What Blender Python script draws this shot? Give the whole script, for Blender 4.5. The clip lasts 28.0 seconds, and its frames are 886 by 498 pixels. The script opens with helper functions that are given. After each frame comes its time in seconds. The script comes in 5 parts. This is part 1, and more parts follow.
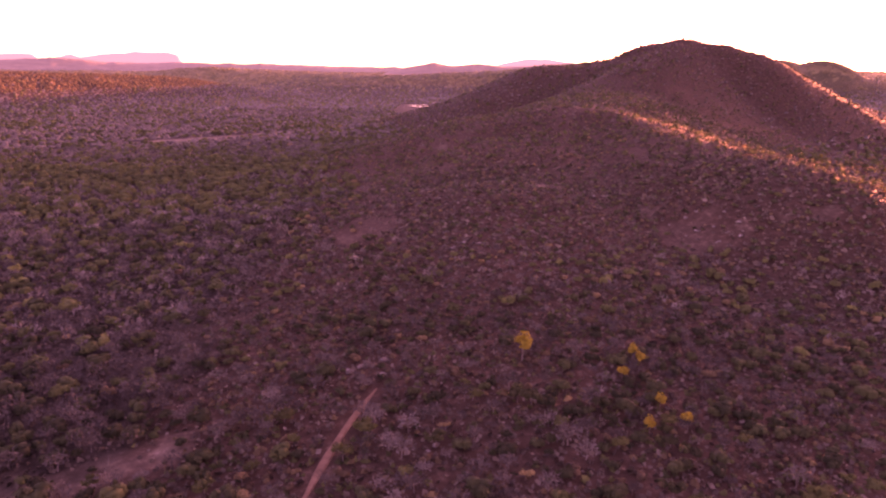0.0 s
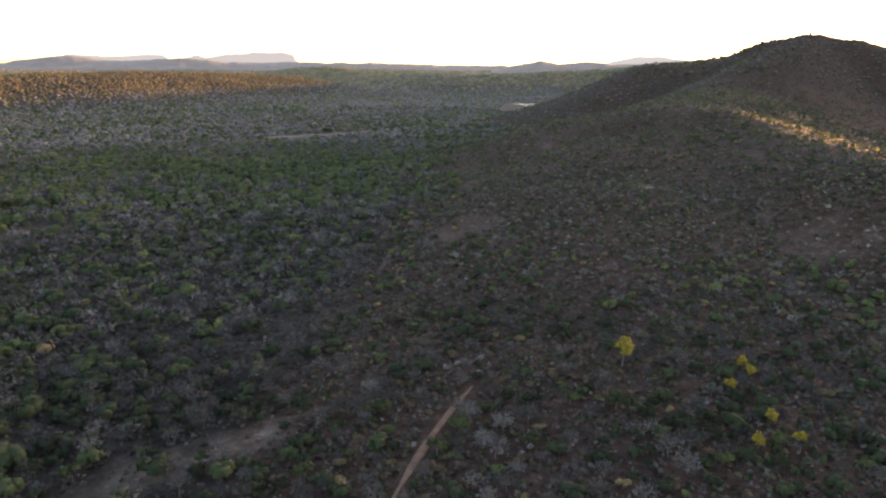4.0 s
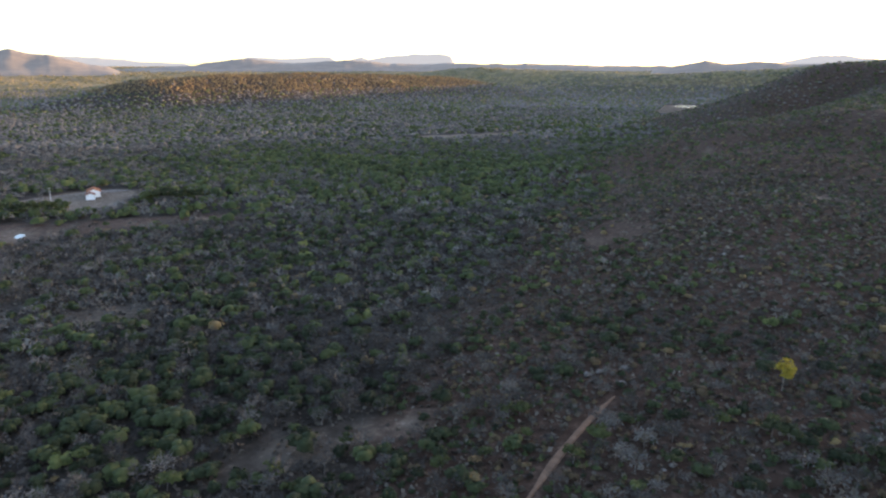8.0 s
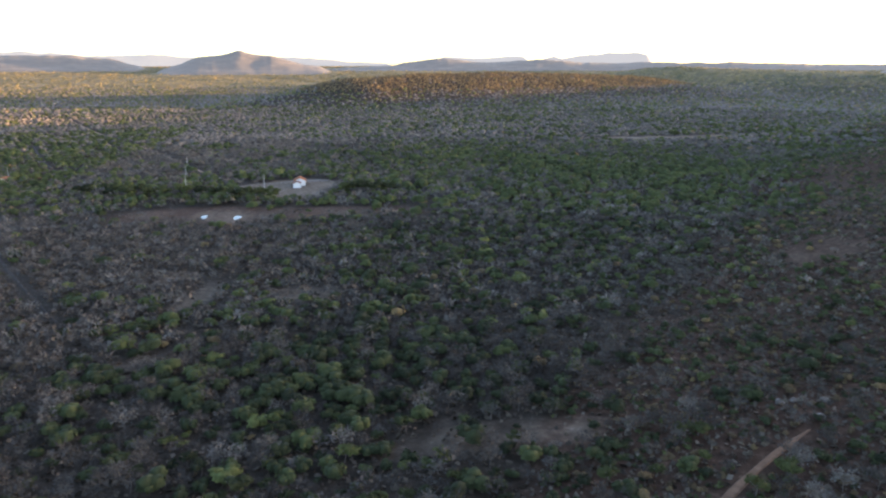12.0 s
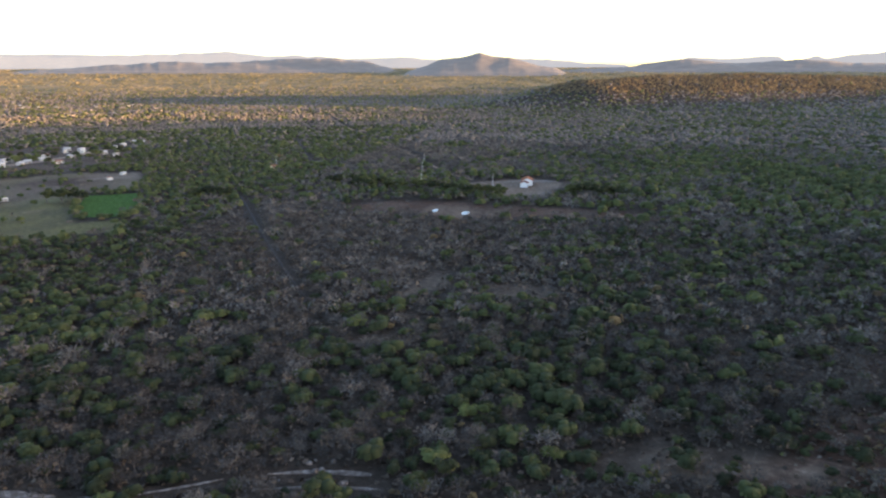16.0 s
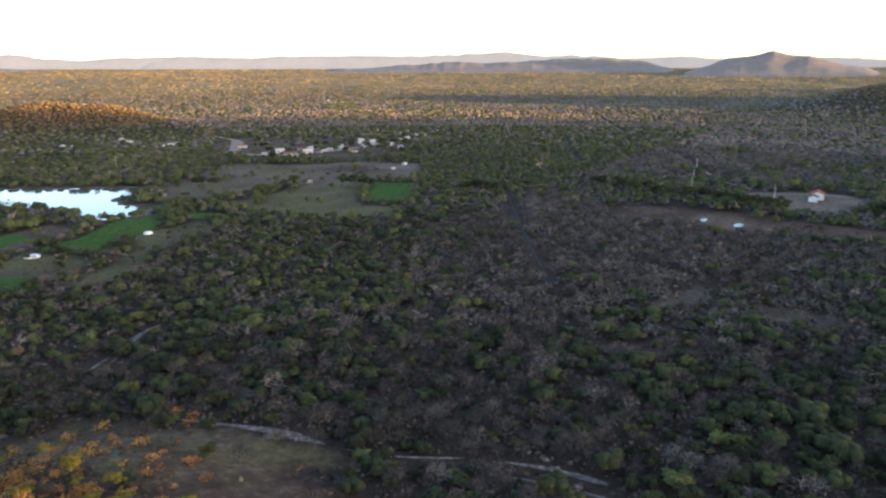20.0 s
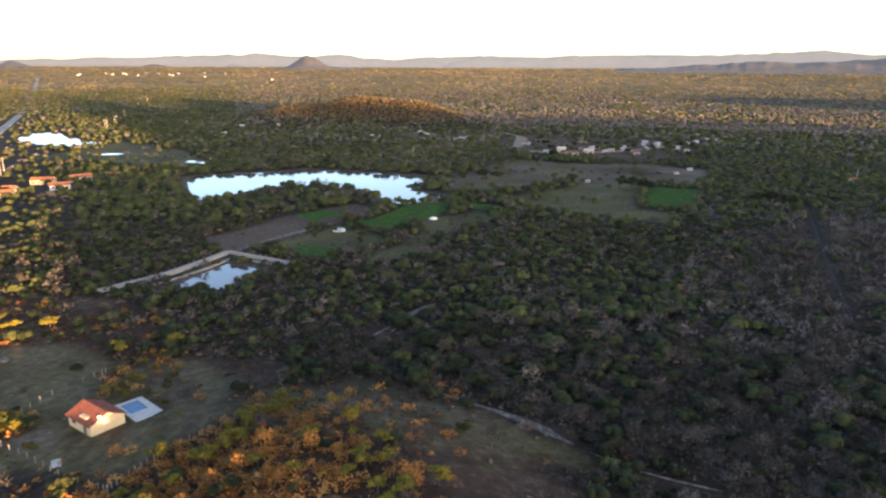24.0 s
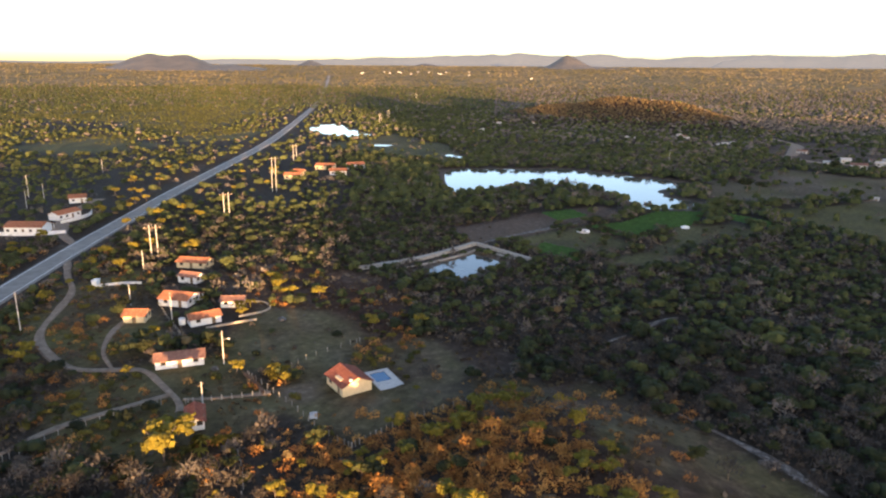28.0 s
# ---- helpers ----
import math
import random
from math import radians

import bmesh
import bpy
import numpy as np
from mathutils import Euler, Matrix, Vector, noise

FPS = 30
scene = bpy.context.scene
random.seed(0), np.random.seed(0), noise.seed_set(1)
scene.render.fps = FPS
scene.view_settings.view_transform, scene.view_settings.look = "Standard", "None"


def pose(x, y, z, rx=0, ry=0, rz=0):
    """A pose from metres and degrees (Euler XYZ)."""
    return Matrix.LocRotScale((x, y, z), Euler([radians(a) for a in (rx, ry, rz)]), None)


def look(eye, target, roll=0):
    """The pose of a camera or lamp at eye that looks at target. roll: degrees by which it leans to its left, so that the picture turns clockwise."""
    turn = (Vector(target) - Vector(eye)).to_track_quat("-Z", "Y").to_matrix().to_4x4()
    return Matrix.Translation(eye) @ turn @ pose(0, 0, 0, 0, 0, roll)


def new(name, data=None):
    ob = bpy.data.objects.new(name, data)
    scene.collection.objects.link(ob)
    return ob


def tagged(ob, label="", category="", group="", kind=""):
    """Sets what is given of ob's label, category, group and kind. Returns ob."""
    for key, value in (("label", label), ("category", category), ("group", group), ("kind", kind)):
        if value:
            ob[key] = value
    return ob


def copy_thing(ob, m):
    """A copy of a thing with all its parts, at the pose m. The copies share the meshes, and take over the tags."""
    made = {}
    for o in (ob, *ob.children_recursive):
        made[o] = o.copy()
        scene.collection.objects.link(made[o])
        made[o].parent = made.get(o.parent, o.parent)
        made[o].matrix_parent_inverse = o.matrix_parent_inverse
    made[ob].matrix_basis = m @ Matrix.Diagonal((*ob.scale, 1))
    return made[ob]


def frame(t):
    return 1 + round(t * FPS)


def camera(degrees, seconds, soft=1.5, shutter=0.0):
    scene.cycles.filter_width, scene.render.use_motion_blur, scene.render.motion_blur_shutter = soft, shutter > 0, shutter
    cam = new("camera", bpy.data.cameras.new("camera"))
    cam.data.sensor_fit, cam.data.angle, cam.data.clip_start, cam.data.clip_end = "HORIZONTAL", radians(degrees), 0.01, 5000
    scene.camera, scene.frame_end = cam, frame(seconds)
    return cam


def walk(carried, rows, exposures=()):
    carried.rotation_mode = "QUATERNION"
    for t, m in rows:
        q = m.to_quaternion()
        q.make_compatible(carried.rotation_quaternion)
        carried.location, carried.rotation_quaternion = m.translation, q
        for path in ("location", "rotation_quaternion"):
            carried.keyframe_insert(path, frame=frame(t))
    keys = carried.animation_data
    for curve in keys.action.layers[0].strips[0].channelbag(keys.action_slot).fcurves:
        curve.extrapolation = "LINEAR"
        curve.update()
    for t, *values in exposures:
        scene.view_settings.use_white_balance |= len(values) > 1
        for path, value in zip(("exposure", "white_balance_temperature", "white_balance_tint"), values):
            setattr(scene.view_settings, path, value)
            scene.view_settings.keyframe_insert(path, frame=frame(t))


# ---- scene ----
# camera: hovers over the scrub and turns to its left
cam = camera(65.24, 28.0, soft=2.2, shutter=0.5)
EYE = 70.0
PATH = [
    (0.0, 75.47, -0.42, 0.11),
    (0.5, 75.46, -0.36, 0.44),
    (1.0, 75.44, -0.36, 1.32),
    (1.5, 75.43, -0.25, 2.88),
    (2.0, 75.38, -0.29, 4.32),
    (2.5, 75.36, -0.26, 5.75),
    (3.0, 75.33, -0.25, 6.95),
    (3.5, 75.32, -0.21, 7.79),
    (5.5, 75.28, -0.11, 12.23),
    (6.0, 75.30, -0.05, 13.86),
    (6.5, 75.31, -0.02, 15.56),
    (7.0, 75.33, -0.04, 17.41),
    (7.5, 75.34, 0.01, 19.19),
    (8.0, 75.36, 0.03, 21.02),
    (8.5, 75.33, 0.02, 22.82),
    (9.0, 75.34, 0.01, 24.57),
    (9.5, 75.35, 0.06, 26.33),
    (10.0, 75.36, 0.03, 28.12),
    (10.5, 75.34, 0.04, 30.03),
    (11.0, 75.36, 0.10, 32.00),
    (11.5, 75.34, 0.10, 34.07),
    (12.0, 75.32, 0.11, 36.30),
    (12.5, 75.32, 0.11, 38.53),
    (14.5, 75.41, 0.25, 47.52),
    (15.0, 75.44, 0.21, 50.01),
    (15.5, 75.45, 0.25, 52.50),
    (16.0, 75.48, 0.20, 55.04),
    (16.5, 75.50, 0.26, 57.51),
    (17.0, 75.51, 0.17, 60.04),
    (17.5, 75.53, 0.19, 62.54),
    (18.0, 75.53, 0.18, 65.34),
    (18.5, 75.52, 0.22, 68.23),
    (19.0, 75.52, 0.15, 71.14),
    (19.5, 75.53, 0.11, 73.96),
    (20.0, 75.53, 0.15, 76.77),
    (20.5, 75.54, 0.12, 79.60),
    (21.0, 75.55, 0.10, 82.51),
    (21.5, 75.56, -0.01, 85.46),
    (23.5, 75.51, -0.15, 96.97),
    (24.0, 75.46, -0.22, 99.67),
    (24.5, 75.43, -0.28, 102.74),
    (25.0, 75.43, -0.25, 105.63),
    (25.5, 75.40, -0.23, 108.51),
    (26.0, 75.38, -0.28, 111.40),
    (26.5, 75.37, -0.25, 114.30),
    (27.0, 75.38, -0.20, 117.24),
    (27.5, 75.35, -0.28, 119.67),
    (28.0, 75.32, -0.41, 120.24),
]
walk(cam, [(t, pose(0, 0, EYE, rx, ry, rz)) for t, rx, ry, rz in PATH],
     exposures=[(0.0, 4.0, 11800, 165), (0.9, 3.9, 11200, 145), (1.6, 3.6, 9200, 34), (3.0, 3.93, 8900, 27), (6.0, 3.88, 7800, 21), (11.0, 3.97, 7450, 20), (17.0, 3.69, 7450, 20), (21.0, 3.5, 7450, 20), (28.0, 3.05, 7600, 20)])

# ---- light: a sun about to set behind the ridge, and the clear sky ----
SUN_AZ, SUN_EL = 42.0, 2.3      # degrees clockwise from +y, degrees up
world = bpy.data.worlds.new("world")
scene.world = world
world.use_nodes = True
wn = world.node_tree.nodes
sky = wn.new("ShaderNodeTexSky")
sky.sky_type = "NISHITA"
sky.sun_disc = False
sky.sun_elevation, sky.sun_rotation = radians(SUN_EL), radians(SUN_AZ)
sky.air_density, sky.dust_density, sky.ozone_density = 0.5, 0.9, 1.3
wn["Background"].inputs[1].default_value = 0.15
world.node_tree.links.new(sky.outputs[0], wn["Background"].inputs[0])
lamp = bpy.data.lights.new("sun", "SUN")
lamp.energy, lamp.angle, lamp.color = 3.1, radians(0.6), (1.0, 0.64, 0.31)
sun = new("sun", lamp)
sd = Vector((math.sin(radians(SUN_AZ)) * math.cos(radians(SUN_EL)),
             math.cos(radians(SUN_AZ)) * math.cos(radians(SUN_EL)), math.sin(radians(SUN_EL))))
sun.matrix_world = look(sd * 900, (0, 0, 0))

# ---- materials ----
def mat(name, stops, scale=1.0, rough=0.9, bump=0.0, bump_scale=None, key="noise", detail=4.0, metal=0.0, spec=0.2, thin=0.0):
    """A procedural material: a colour ramp driven by noise, by a stored tone or by the object's random number."""
    m = bpy.data.materials.new(name)
    m.use_nodes = True
    nt = m.node_tree
    b = nt.nodes["Principled BSDF"]
    b.inputs["Roughness"].default_value = rough
    b.inputs["Metallic"].default_value = metal
    b.inputs["Specular IOR Level"].default_value = spec
    ramp = nt.nodes.new("ShaderNodeValToRGB")
    els = ramp.color_ramp.elements
    while len(els) < len(stops):
        els.new(0.5)
    for e, (p, c) in zip(els, stops):
        e.position, e.color = p, (*c, 1)
    geo = nt.nodes.new("ShaderNodeNewGeometry")
    nz = nt.nodes.new("ShaderNodeTexNoise")
    nz.inputs["Scale"].default_value, nz.inputs["Detail"].default_value = scale, detail
    nz.inputs["Roughness"].default_value = 0.65
    nt.links.new(geo.outputs["Position"], nz.inputs["Vector"])
    fac = nz.outputs["Fac"]
    if key != "noise":
        if key == "tone":
            src = nt.nodes.new("ShaderNodeAttribute")
            src.attribute_name = "tone"
            val = src.outputs["Fac"]
        else:
            val = nt.nodes.new("ShaderNodeObjectInfo").outputs["Random"]
        ma = nt.nodes.new("ShaderNodeMath")
        ma.operation = "MULTIPLY_ADD"
        ma.inputs[1].default_value = 0.5
        nt.links.new(nz.outputs["Fac"], ma.inputs[0])
        mb = nt.nodes.new("ShaderNodeMath")
        mb.operation = "SUBTRACT"
        mb.inputs[1].default_value = 0.25
        nt.links.new(val, mb.inputs[0])
        nt.links.new(mb.outputs[0], ma.inputs[2])
        fac = ma.outputs[0]
    nt.links.new(fac, ramp.inputs[0])
    nt.links.new(ramp.outputs[0], b.inputs["Base Color"])
    if thin:
        tr = nt.nodes.new("ShaderNodeBsdfTranslucent")
        nt.links.new(ramp.outputs[0], tr.inputs[0])
        mx = nt.nodes.new("ShaderNodeMixShader")
        mx.inputs[0].default_value = thin
        nt.links.new(b.outputs[0], mx.inputs[1])
        nt.links.new(tr.outputs[0], mx.inputs[2])
        nt.links.new(mx.outputs[0], nt.nodes["Material Output"].inputs[0])
    if bump:
        bn = nt.nodes.new("ShaderNodeBump")
        bn.inputs["Strength"].default_value = bump
        bn.inputs["Distance"].default_value = 0.3
        n2 = nt.nodes.new("ShaderNodeTexNoise")
        n2.inputs["Scale"].default_value, n2.inputs["Detail"].default_value = bump_scale or scale * 3, 5
        nt.links.new(geo.outputs["Position"], n2.inputs["Vector"])
        nt.links.new(n2.outputs["Fac"], bn.inputs["Height"])
        nt.links.new(bn.outputs[0], b.inputs["Normal"])
    return m


def ground_material():
    """Dark litter and soil, turning to bare earth, dry grass and green pasture where the land's stored weights say so."""
    m = bpy.data.materials.new("soil")
    m.use_nodes = True
    nt = m.node_tree
    b = nt.nodes["Principled BSDF"]
    b.inputs["Roughness"].default_value, b.inputs["Specular IOR Level"].default_value = 0.95, 0.1
    geo = nt.nodes.new("ShaderNodeNewGeometry")

    def noise_tex(scale, detail=6):
        n = nt.nodes.new("ShaderNodeTexNoise")
        n.inputs["Scale"].default_value, n.inputs["Detail"].default_value = scale, detail
        n.inputs["Roughness"].default_value = 0.7
        nt.links.new(geo.outputs["Position"], n.inputs["Vector"])
        return n.outputs["Fac"]

    def ramp(fac, stops):
        r = nt.nodes.new("ShaderNodeValToRGB")
        els = r.color_ramp.elements
        while len(els) < len(stops):
            els.new(0.5)
        for e, (p, c) in zip(els, stops):
            e.position, e.color = p, (*c, 1)
        nt.links.new(fac, r.inputs[0])
        return r.outputs[0]

    def mix(fac, a, c):
        x = nt.nodes.new("ShaderNodeMix")
        x.data_type = "RGBA"
        nt.links.new(fac, x.inputs["Factor"])
        nt.links.new(a, x.inputs[6])
        nt.links.new(c, x.inputs[7])
        return x.outputs[2]

    def weight(name):
        a = nt.nodes.new("ShaderNodeAttribute")
        a.attribute_name = name
        return a.outputs["Fac"]

    fine = noise_tex(0.45)
    broad = noise_tex(0.035)
    litter = mix(broad, ramp(fine, [(0.3, (0.018, 0.013, 0.010)), (0.55, (0.040, 0.028, 0.022)), (0.75, (0.09, 0.066, 0.052))]),
                 ramp(fine, [(0.3, (0.018, 0.015, 0.010)), (0.55, (0.038, 0.031, 0.022)), (0.75, (0.085, 0.069, 0.050))]))
    red = ramp(fine, [(0.3, (0.026, 0.013, 0.008)), (0.55, (0.060, 0.031, 0.020)), (0.75, (0.140, 0.082, 0.054))])
    bare = ramp(fine, [(0.3, (0.090, 0.066, 0.048)), (0.55, (0.160, 0.122, 0.090)), (0.75, (0.28, 0.232, 0.182))])
    grass = ramp(fine, [(0.3, (0.056, 0.050, 0.020)), (0.55, (0.105, 0.096, 0.036)), (0.75, (0.18, 0.158, 0.064))])
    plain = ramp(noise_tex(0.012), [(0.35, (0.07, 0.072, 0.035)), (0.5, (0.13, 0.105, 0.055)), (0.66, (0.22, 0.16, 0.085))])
    c = mix(weight("red"), litter, red)
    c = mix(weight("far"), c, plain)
    c = mix(weight("grass"), c, grass)
    c = mix(weight("bare"), c, bare)
    nt.links.new(c, b.inputs["Base Color"])
    bn = nt.nodes.new("ShaderNodeBump")
    bn.inputs["Strength"].default_value, bn.inputs["Distance"].default_value = 0.6, 0.4
    nt.links.new(noise_tex(1.2), bn.inputs["Height"])
    nt.links.new(bn.outputs[0], b.inputs["Normal"])
    return m


M_SOIL = ground_material()
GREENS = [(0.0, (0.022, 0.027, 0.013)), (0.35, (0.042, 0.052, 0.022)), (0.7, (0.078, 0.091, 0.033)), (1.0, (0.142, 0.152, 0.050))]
M_GREEN = mat("green_leaves", GREENS, 0.5, key="tone", thin=0.35)
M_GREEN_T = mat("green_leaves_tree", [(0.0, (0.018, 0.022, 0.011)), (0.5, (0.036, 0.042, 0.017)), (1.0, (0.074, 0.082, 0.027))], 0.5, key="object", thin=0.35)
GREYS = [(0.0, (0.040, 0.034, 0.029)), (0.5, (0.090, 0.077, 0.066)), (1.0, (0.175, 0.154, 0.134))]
M_GREY = mat("bare_twigs", GREYS, 0.5, key="tone")
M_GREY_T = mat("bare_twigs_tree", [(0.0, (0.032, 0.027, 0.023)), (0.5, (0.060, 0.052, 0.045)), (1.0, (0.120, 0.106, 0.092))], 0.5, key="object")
DRYS = [(0.0, (0.070, 0.048, 0.030)), (0.5, (0.135, 0.094, 0.048)), (1.0, (0.24, 0.170, 0.075))]
M_TUSSOCK = mat("slope_twigs", [(0.0, (0.046, 0.034, 0.025)), (0.5, (0.096, 0.074, 0.054)), (1.0, (0.185, 0.150, 0.116))], 0.5, key="tone")
M_DRY = mat("dry_leaves", DRYS, 0.5, key="tone", thin=0.35)
M_DRY_T = mat("dry_leaves_tree", DRYS, 0.5, key="object", thin=0.35)
M_YELLOW = mat("yellow_crown", [(0.3, (0.14, 0.10, 0.018)), (0.6, (0.28, 0.20, 0.028)), (0.8, (0.40, 0.29, 0.04))], 1.5, thin=0.35)
M_BARK = mat("bark", [(0.3, (0.07, 0.055, 0.045)), (0.7, (0.16, 0.13, 0.11))], 4.0)
M_ROAD = mat("asphalt", [(0.3, (0.15, 0.14, 0.125)), (0.55, (0.20, 0.185, 0.165)), (0.75, (0.25, 0.23, 0.205))], 0.25, 0.8, 0.1, 6)
M_PAINT = mat("road_paint", [(0.3, (0.5, 0.5, 0.48)), (0.7, (0.75, 0.74, 0.7))], 1.5, 0.7)
M_DIRT = mat("dirt_track", [(0.3, (0.15, 0.102, 0.072)), (0.55, (0.235, 0.168, 0.120)), (0.75, (0.33, 0.25, 0.185))], 0.5, 0.95, 0.4, 3)
M_SAND = mat("pale_sand", [(0.3, (0.055, 0.044, 0.036)), (0.5, (0.11, 0.092, 0.078)), (0.70, (0.25, 0.225, 0.20))], 0.9, 0.95, 0.4, 3)
M_CLAY = mat("red_clay", [(0.3, (0.095, 0.050, 0.030)), (0.7, (0.19, 0.108, 0.068))], 0.5, 0.95, 0.4, 3)
M_CROP = mat("crop", [(0.3, (0.026, 0.062, 0.014)), (0.55, (0.045, 0.105, 0.022)), (0.75, (0.08, 0.15, 0.04))], 0.4, 0.85, 0.5, 2)
# soil of the straight cuttings, darkened in colour for the shade of trees beside
M_CUT = mat("shaded_soil", [(0.3, (0.022, 0.018, 0.015)), (0.7, (0.055, 0.044, 0.036))], 0.4, 0.95, 0.4, 3)
M_WALL = mat("white_wall", [(0.3, (0.66, 0.64, 0.60)), (0.6, (0.78, 0.77, 0.74)), (0.8, (0.83, 0.82, 0.80))], 0.9, 0.85)
M_CREAM = mat("cream_wall", [(0.3, (0.60, 0.47, 0.28)), (0.7, (0.72, 0.58, 0.36))], 0.9, 0.85)
M_TILE = mat("clay_tiles", [(0.25, (0.15, 0.060, 0.036)), (0.5, (0.27, 0.112, 0.064)), (0.75, (0.38, 0.18, 0.105))], 1.6, 0.85, 0.3, 5)
M_TILE_D = mat("weathered_tiles", [(0.25, (0.13, 0.065, 0.052)), (0.5, (0.21, 0.11, 0.085)), (0.75, (0.30, 0.17, 0.13))], 1.2, 0.9, 0.3, 5)
M_DARK = mat("dark_opening", [(0.3, (0.012, 0.012, 0.013)), (0.7, (0.03, 0.028, 0.026))], 2.0, 0.4)
M_WOOD = mat("weathered_wood", [(0.3, (0.12, 0.08, 0.05)), (0.7, (0.24, 0.17, 0.11))], 3.0, 0.8)
M_CONC = mat("concrete", [(0.3, (0.34, 0.33, 0.31)), (0.7, (0.52, 0.50, 0.47))], 1.5, 0.85, 0.1, 8)
M_STONE = mat("pale_stone", [(0.3, (0.22, 0.19, 0.155)), (0.7, (0.38, 0.34, 0.29))], 0.8, 0.9, 0.4, 4)
M_HILL = mat("hazed_hill_scrub", [(0.3, (0.030, 0.028, 0.028)), (0.5, (0.050, 0.044, 0.040)), (0.7, (0.082, 0.067, 0.056))], 0.012, 0.95, 0.6, 0.05)
# faint bluish glow stands in for the haze over these hills
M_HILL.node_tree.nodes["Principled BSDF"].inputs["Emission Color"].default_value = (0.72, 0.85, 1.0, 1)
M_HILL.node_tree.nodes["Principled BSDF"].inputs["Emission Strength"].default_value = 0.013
M_BLUE = mat("hazed_rock", [(0.3, (0.014, 0.015, 0.018)), (0.7, (0.022, 0.024, 0.028))], 0.006, 1.0, 0.3, 0.02)
# the farthest skyline's faint blue glow paints in haze: many kilometres of lit air
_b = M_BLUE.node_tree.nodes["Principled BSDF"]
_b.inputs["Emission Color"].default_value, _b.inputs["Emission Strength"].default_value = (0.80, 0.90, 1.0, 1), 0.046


def water_material(name, c, rough=0.05):
    m = mat(name, [(0.3, c), (0.7, tuple(v * 1.4 for v in c))], 0.05, rough, 0.015, 1.2, spec=0.25)
    return m


M_WATER = water_material("lake_water", (0.065, 0.060, 0.052), 0.07)
M_POOL = water_material("pool_water", (0.02, 0.085, 0.17))

# ---- the lie of the land ----
def vnoise(x, y, seed=0):
    """Smooth value noise in -1..1 on arrays."""
    xi, yi = np.floor(x).astype(np.int64), np.floor(y).astype(np.int64)
    fx, fy = x - xi, y - yi
    fx, fy = fx * fx * (3 - 2 * fx), fy * fy * (3 - 2 * fy)

    def h(a, b):
        n = (a * 374761393 + b * 668265263 + seed * 974711) & 0xFFFFFFFF
        n = ((n ^ (n >> 13)) * 1274126177) & 0xFFFFFFFF
        return ((n ^ (n >> 16)) & 0xFFFF) / 32767.5 - 1
    return ((h(xi, yi) * (1 - fx) + h(xi + 1, yi) * fx) * (1 - fy) + (h(xi, yi + 1) * (1 - fx) + h(xi + 1, yi + 1) * fx) * fy)


def fbm(x, y, scale, seed=0, octaves=3):
    s, a, out = 1.0, 1.0, 0.0
    for k in range(octaves):
        out = out + a * vnoise(x / scale * s, y / scale * s, seed + k * 17)
        s, a = s * 2.1, a * 0.5
    return out / 1.75


def polar(az, d):
    """Plan coordinates d metres off, az degrees to the left of +y."""
    return -math.sin(radians(az)) * d, math.cos(radians(az)) * d


def smooth(a, b, v):
    t = np.clip((v - a) / (b - a), 0, 1)
    return t * t * (3 - 2 * t)


def ridge(X, Y, pts, sharp=1.0):
    """Height of a ridge along a line of (azimuth, distance, height, half-width)."""
    P = [(*polar(a, d), h, w) for a, d, h, w in pts]
    z = np.zeros_like(X)
    for (x0, y0, h0, w0), (x1, y1, h1, w1) in zip(P, P[1:]):
        dx, dy = x1 - x0, y1 - y0
        t = np.clip(((X - x0) * dx + (Y - y0) * dy) / (dx * dx + dy * dy), 0, 1)
        q = np.hypot(X - x0 - t * dx, Y - y0 - t * dy) / (w0 + t * (w1 - w0))
        z = np.maximum(z, (h0 + t * (h1 - h0)) * np.exp(-(q ** 2) * sharp))
    return z


def near_line(X, Y, pts):
    """Distance from a polyline."""
    out = np.full(np.shape(X), 1e9)
    for (x0, y0), (x1, y1) in zip(pts, pts[1:]):
        dx, dy = x1 - x0, y1 - y0
        t = np.clip(((X - x0) * dx + (Y - y0) * dy) / (dx * dx + dy * dy + 1e-9), 0, 1)
        out = np.minimum(out, np.hypot(X - x0 - t * dx, Y - y0 - t * dy))
    return out


def inside(X, Y, poly, soft=0.0):
    """Signed distance to a polygon, positive inside."""
    c = np.zeros(np.shape(X), bool)
    for (x0, y0), (x1, y1) in zip(poly, poly[1:] + poly[:1]):
        c ^= ((y0 > Y) != (y1 > Y)) & (X < (x1 - x0) * (Y - y0) / (y1 - y0 + 1e-9) + x0)
    d = near_line(X, Y, poly + poly[:1])
    return np.where(c, d, -d)


def rounded(poly, times=2):
    """Corners of a closed line cut, to round it."""
    for _ in range(times):
        poly = [q for a, b in zip(poly, poly[1:] + poly[:1])
                for q in ((a[0] * .75 + b[0] * .25, a[1] * .75 + b[1] * .25), (a[0] * .25 + b[0] * .75, a[1] * .25 + b[1] * .75))]
    return poly


def eased(line, step=4.0):
    """An open line rounded and cut into short steps."""
    for _ in range(2):
        line = [line[0]] + [q for a, b in zip(line, line[1:])
                            for q in ((a[0] * .75 + b[0] * .25, a[1] * .75 + b[1] * .25), (a[0] * .25 + b[0] * .75, a[1] * .25 + b[1] * .75))] + [line[-1]]
    out = [line[0]]
    for a, b in zip(line, line[1:]):
        n = max(1, int(math.hypot(b[0] - a[0], b[1] - a[1]) / step))
        out += [(a[0] + (b[0] - a[0]) * k / n, a[1] + (b[1] - a[1]) * k / n) for k in range(1, n + 1)]
    return out


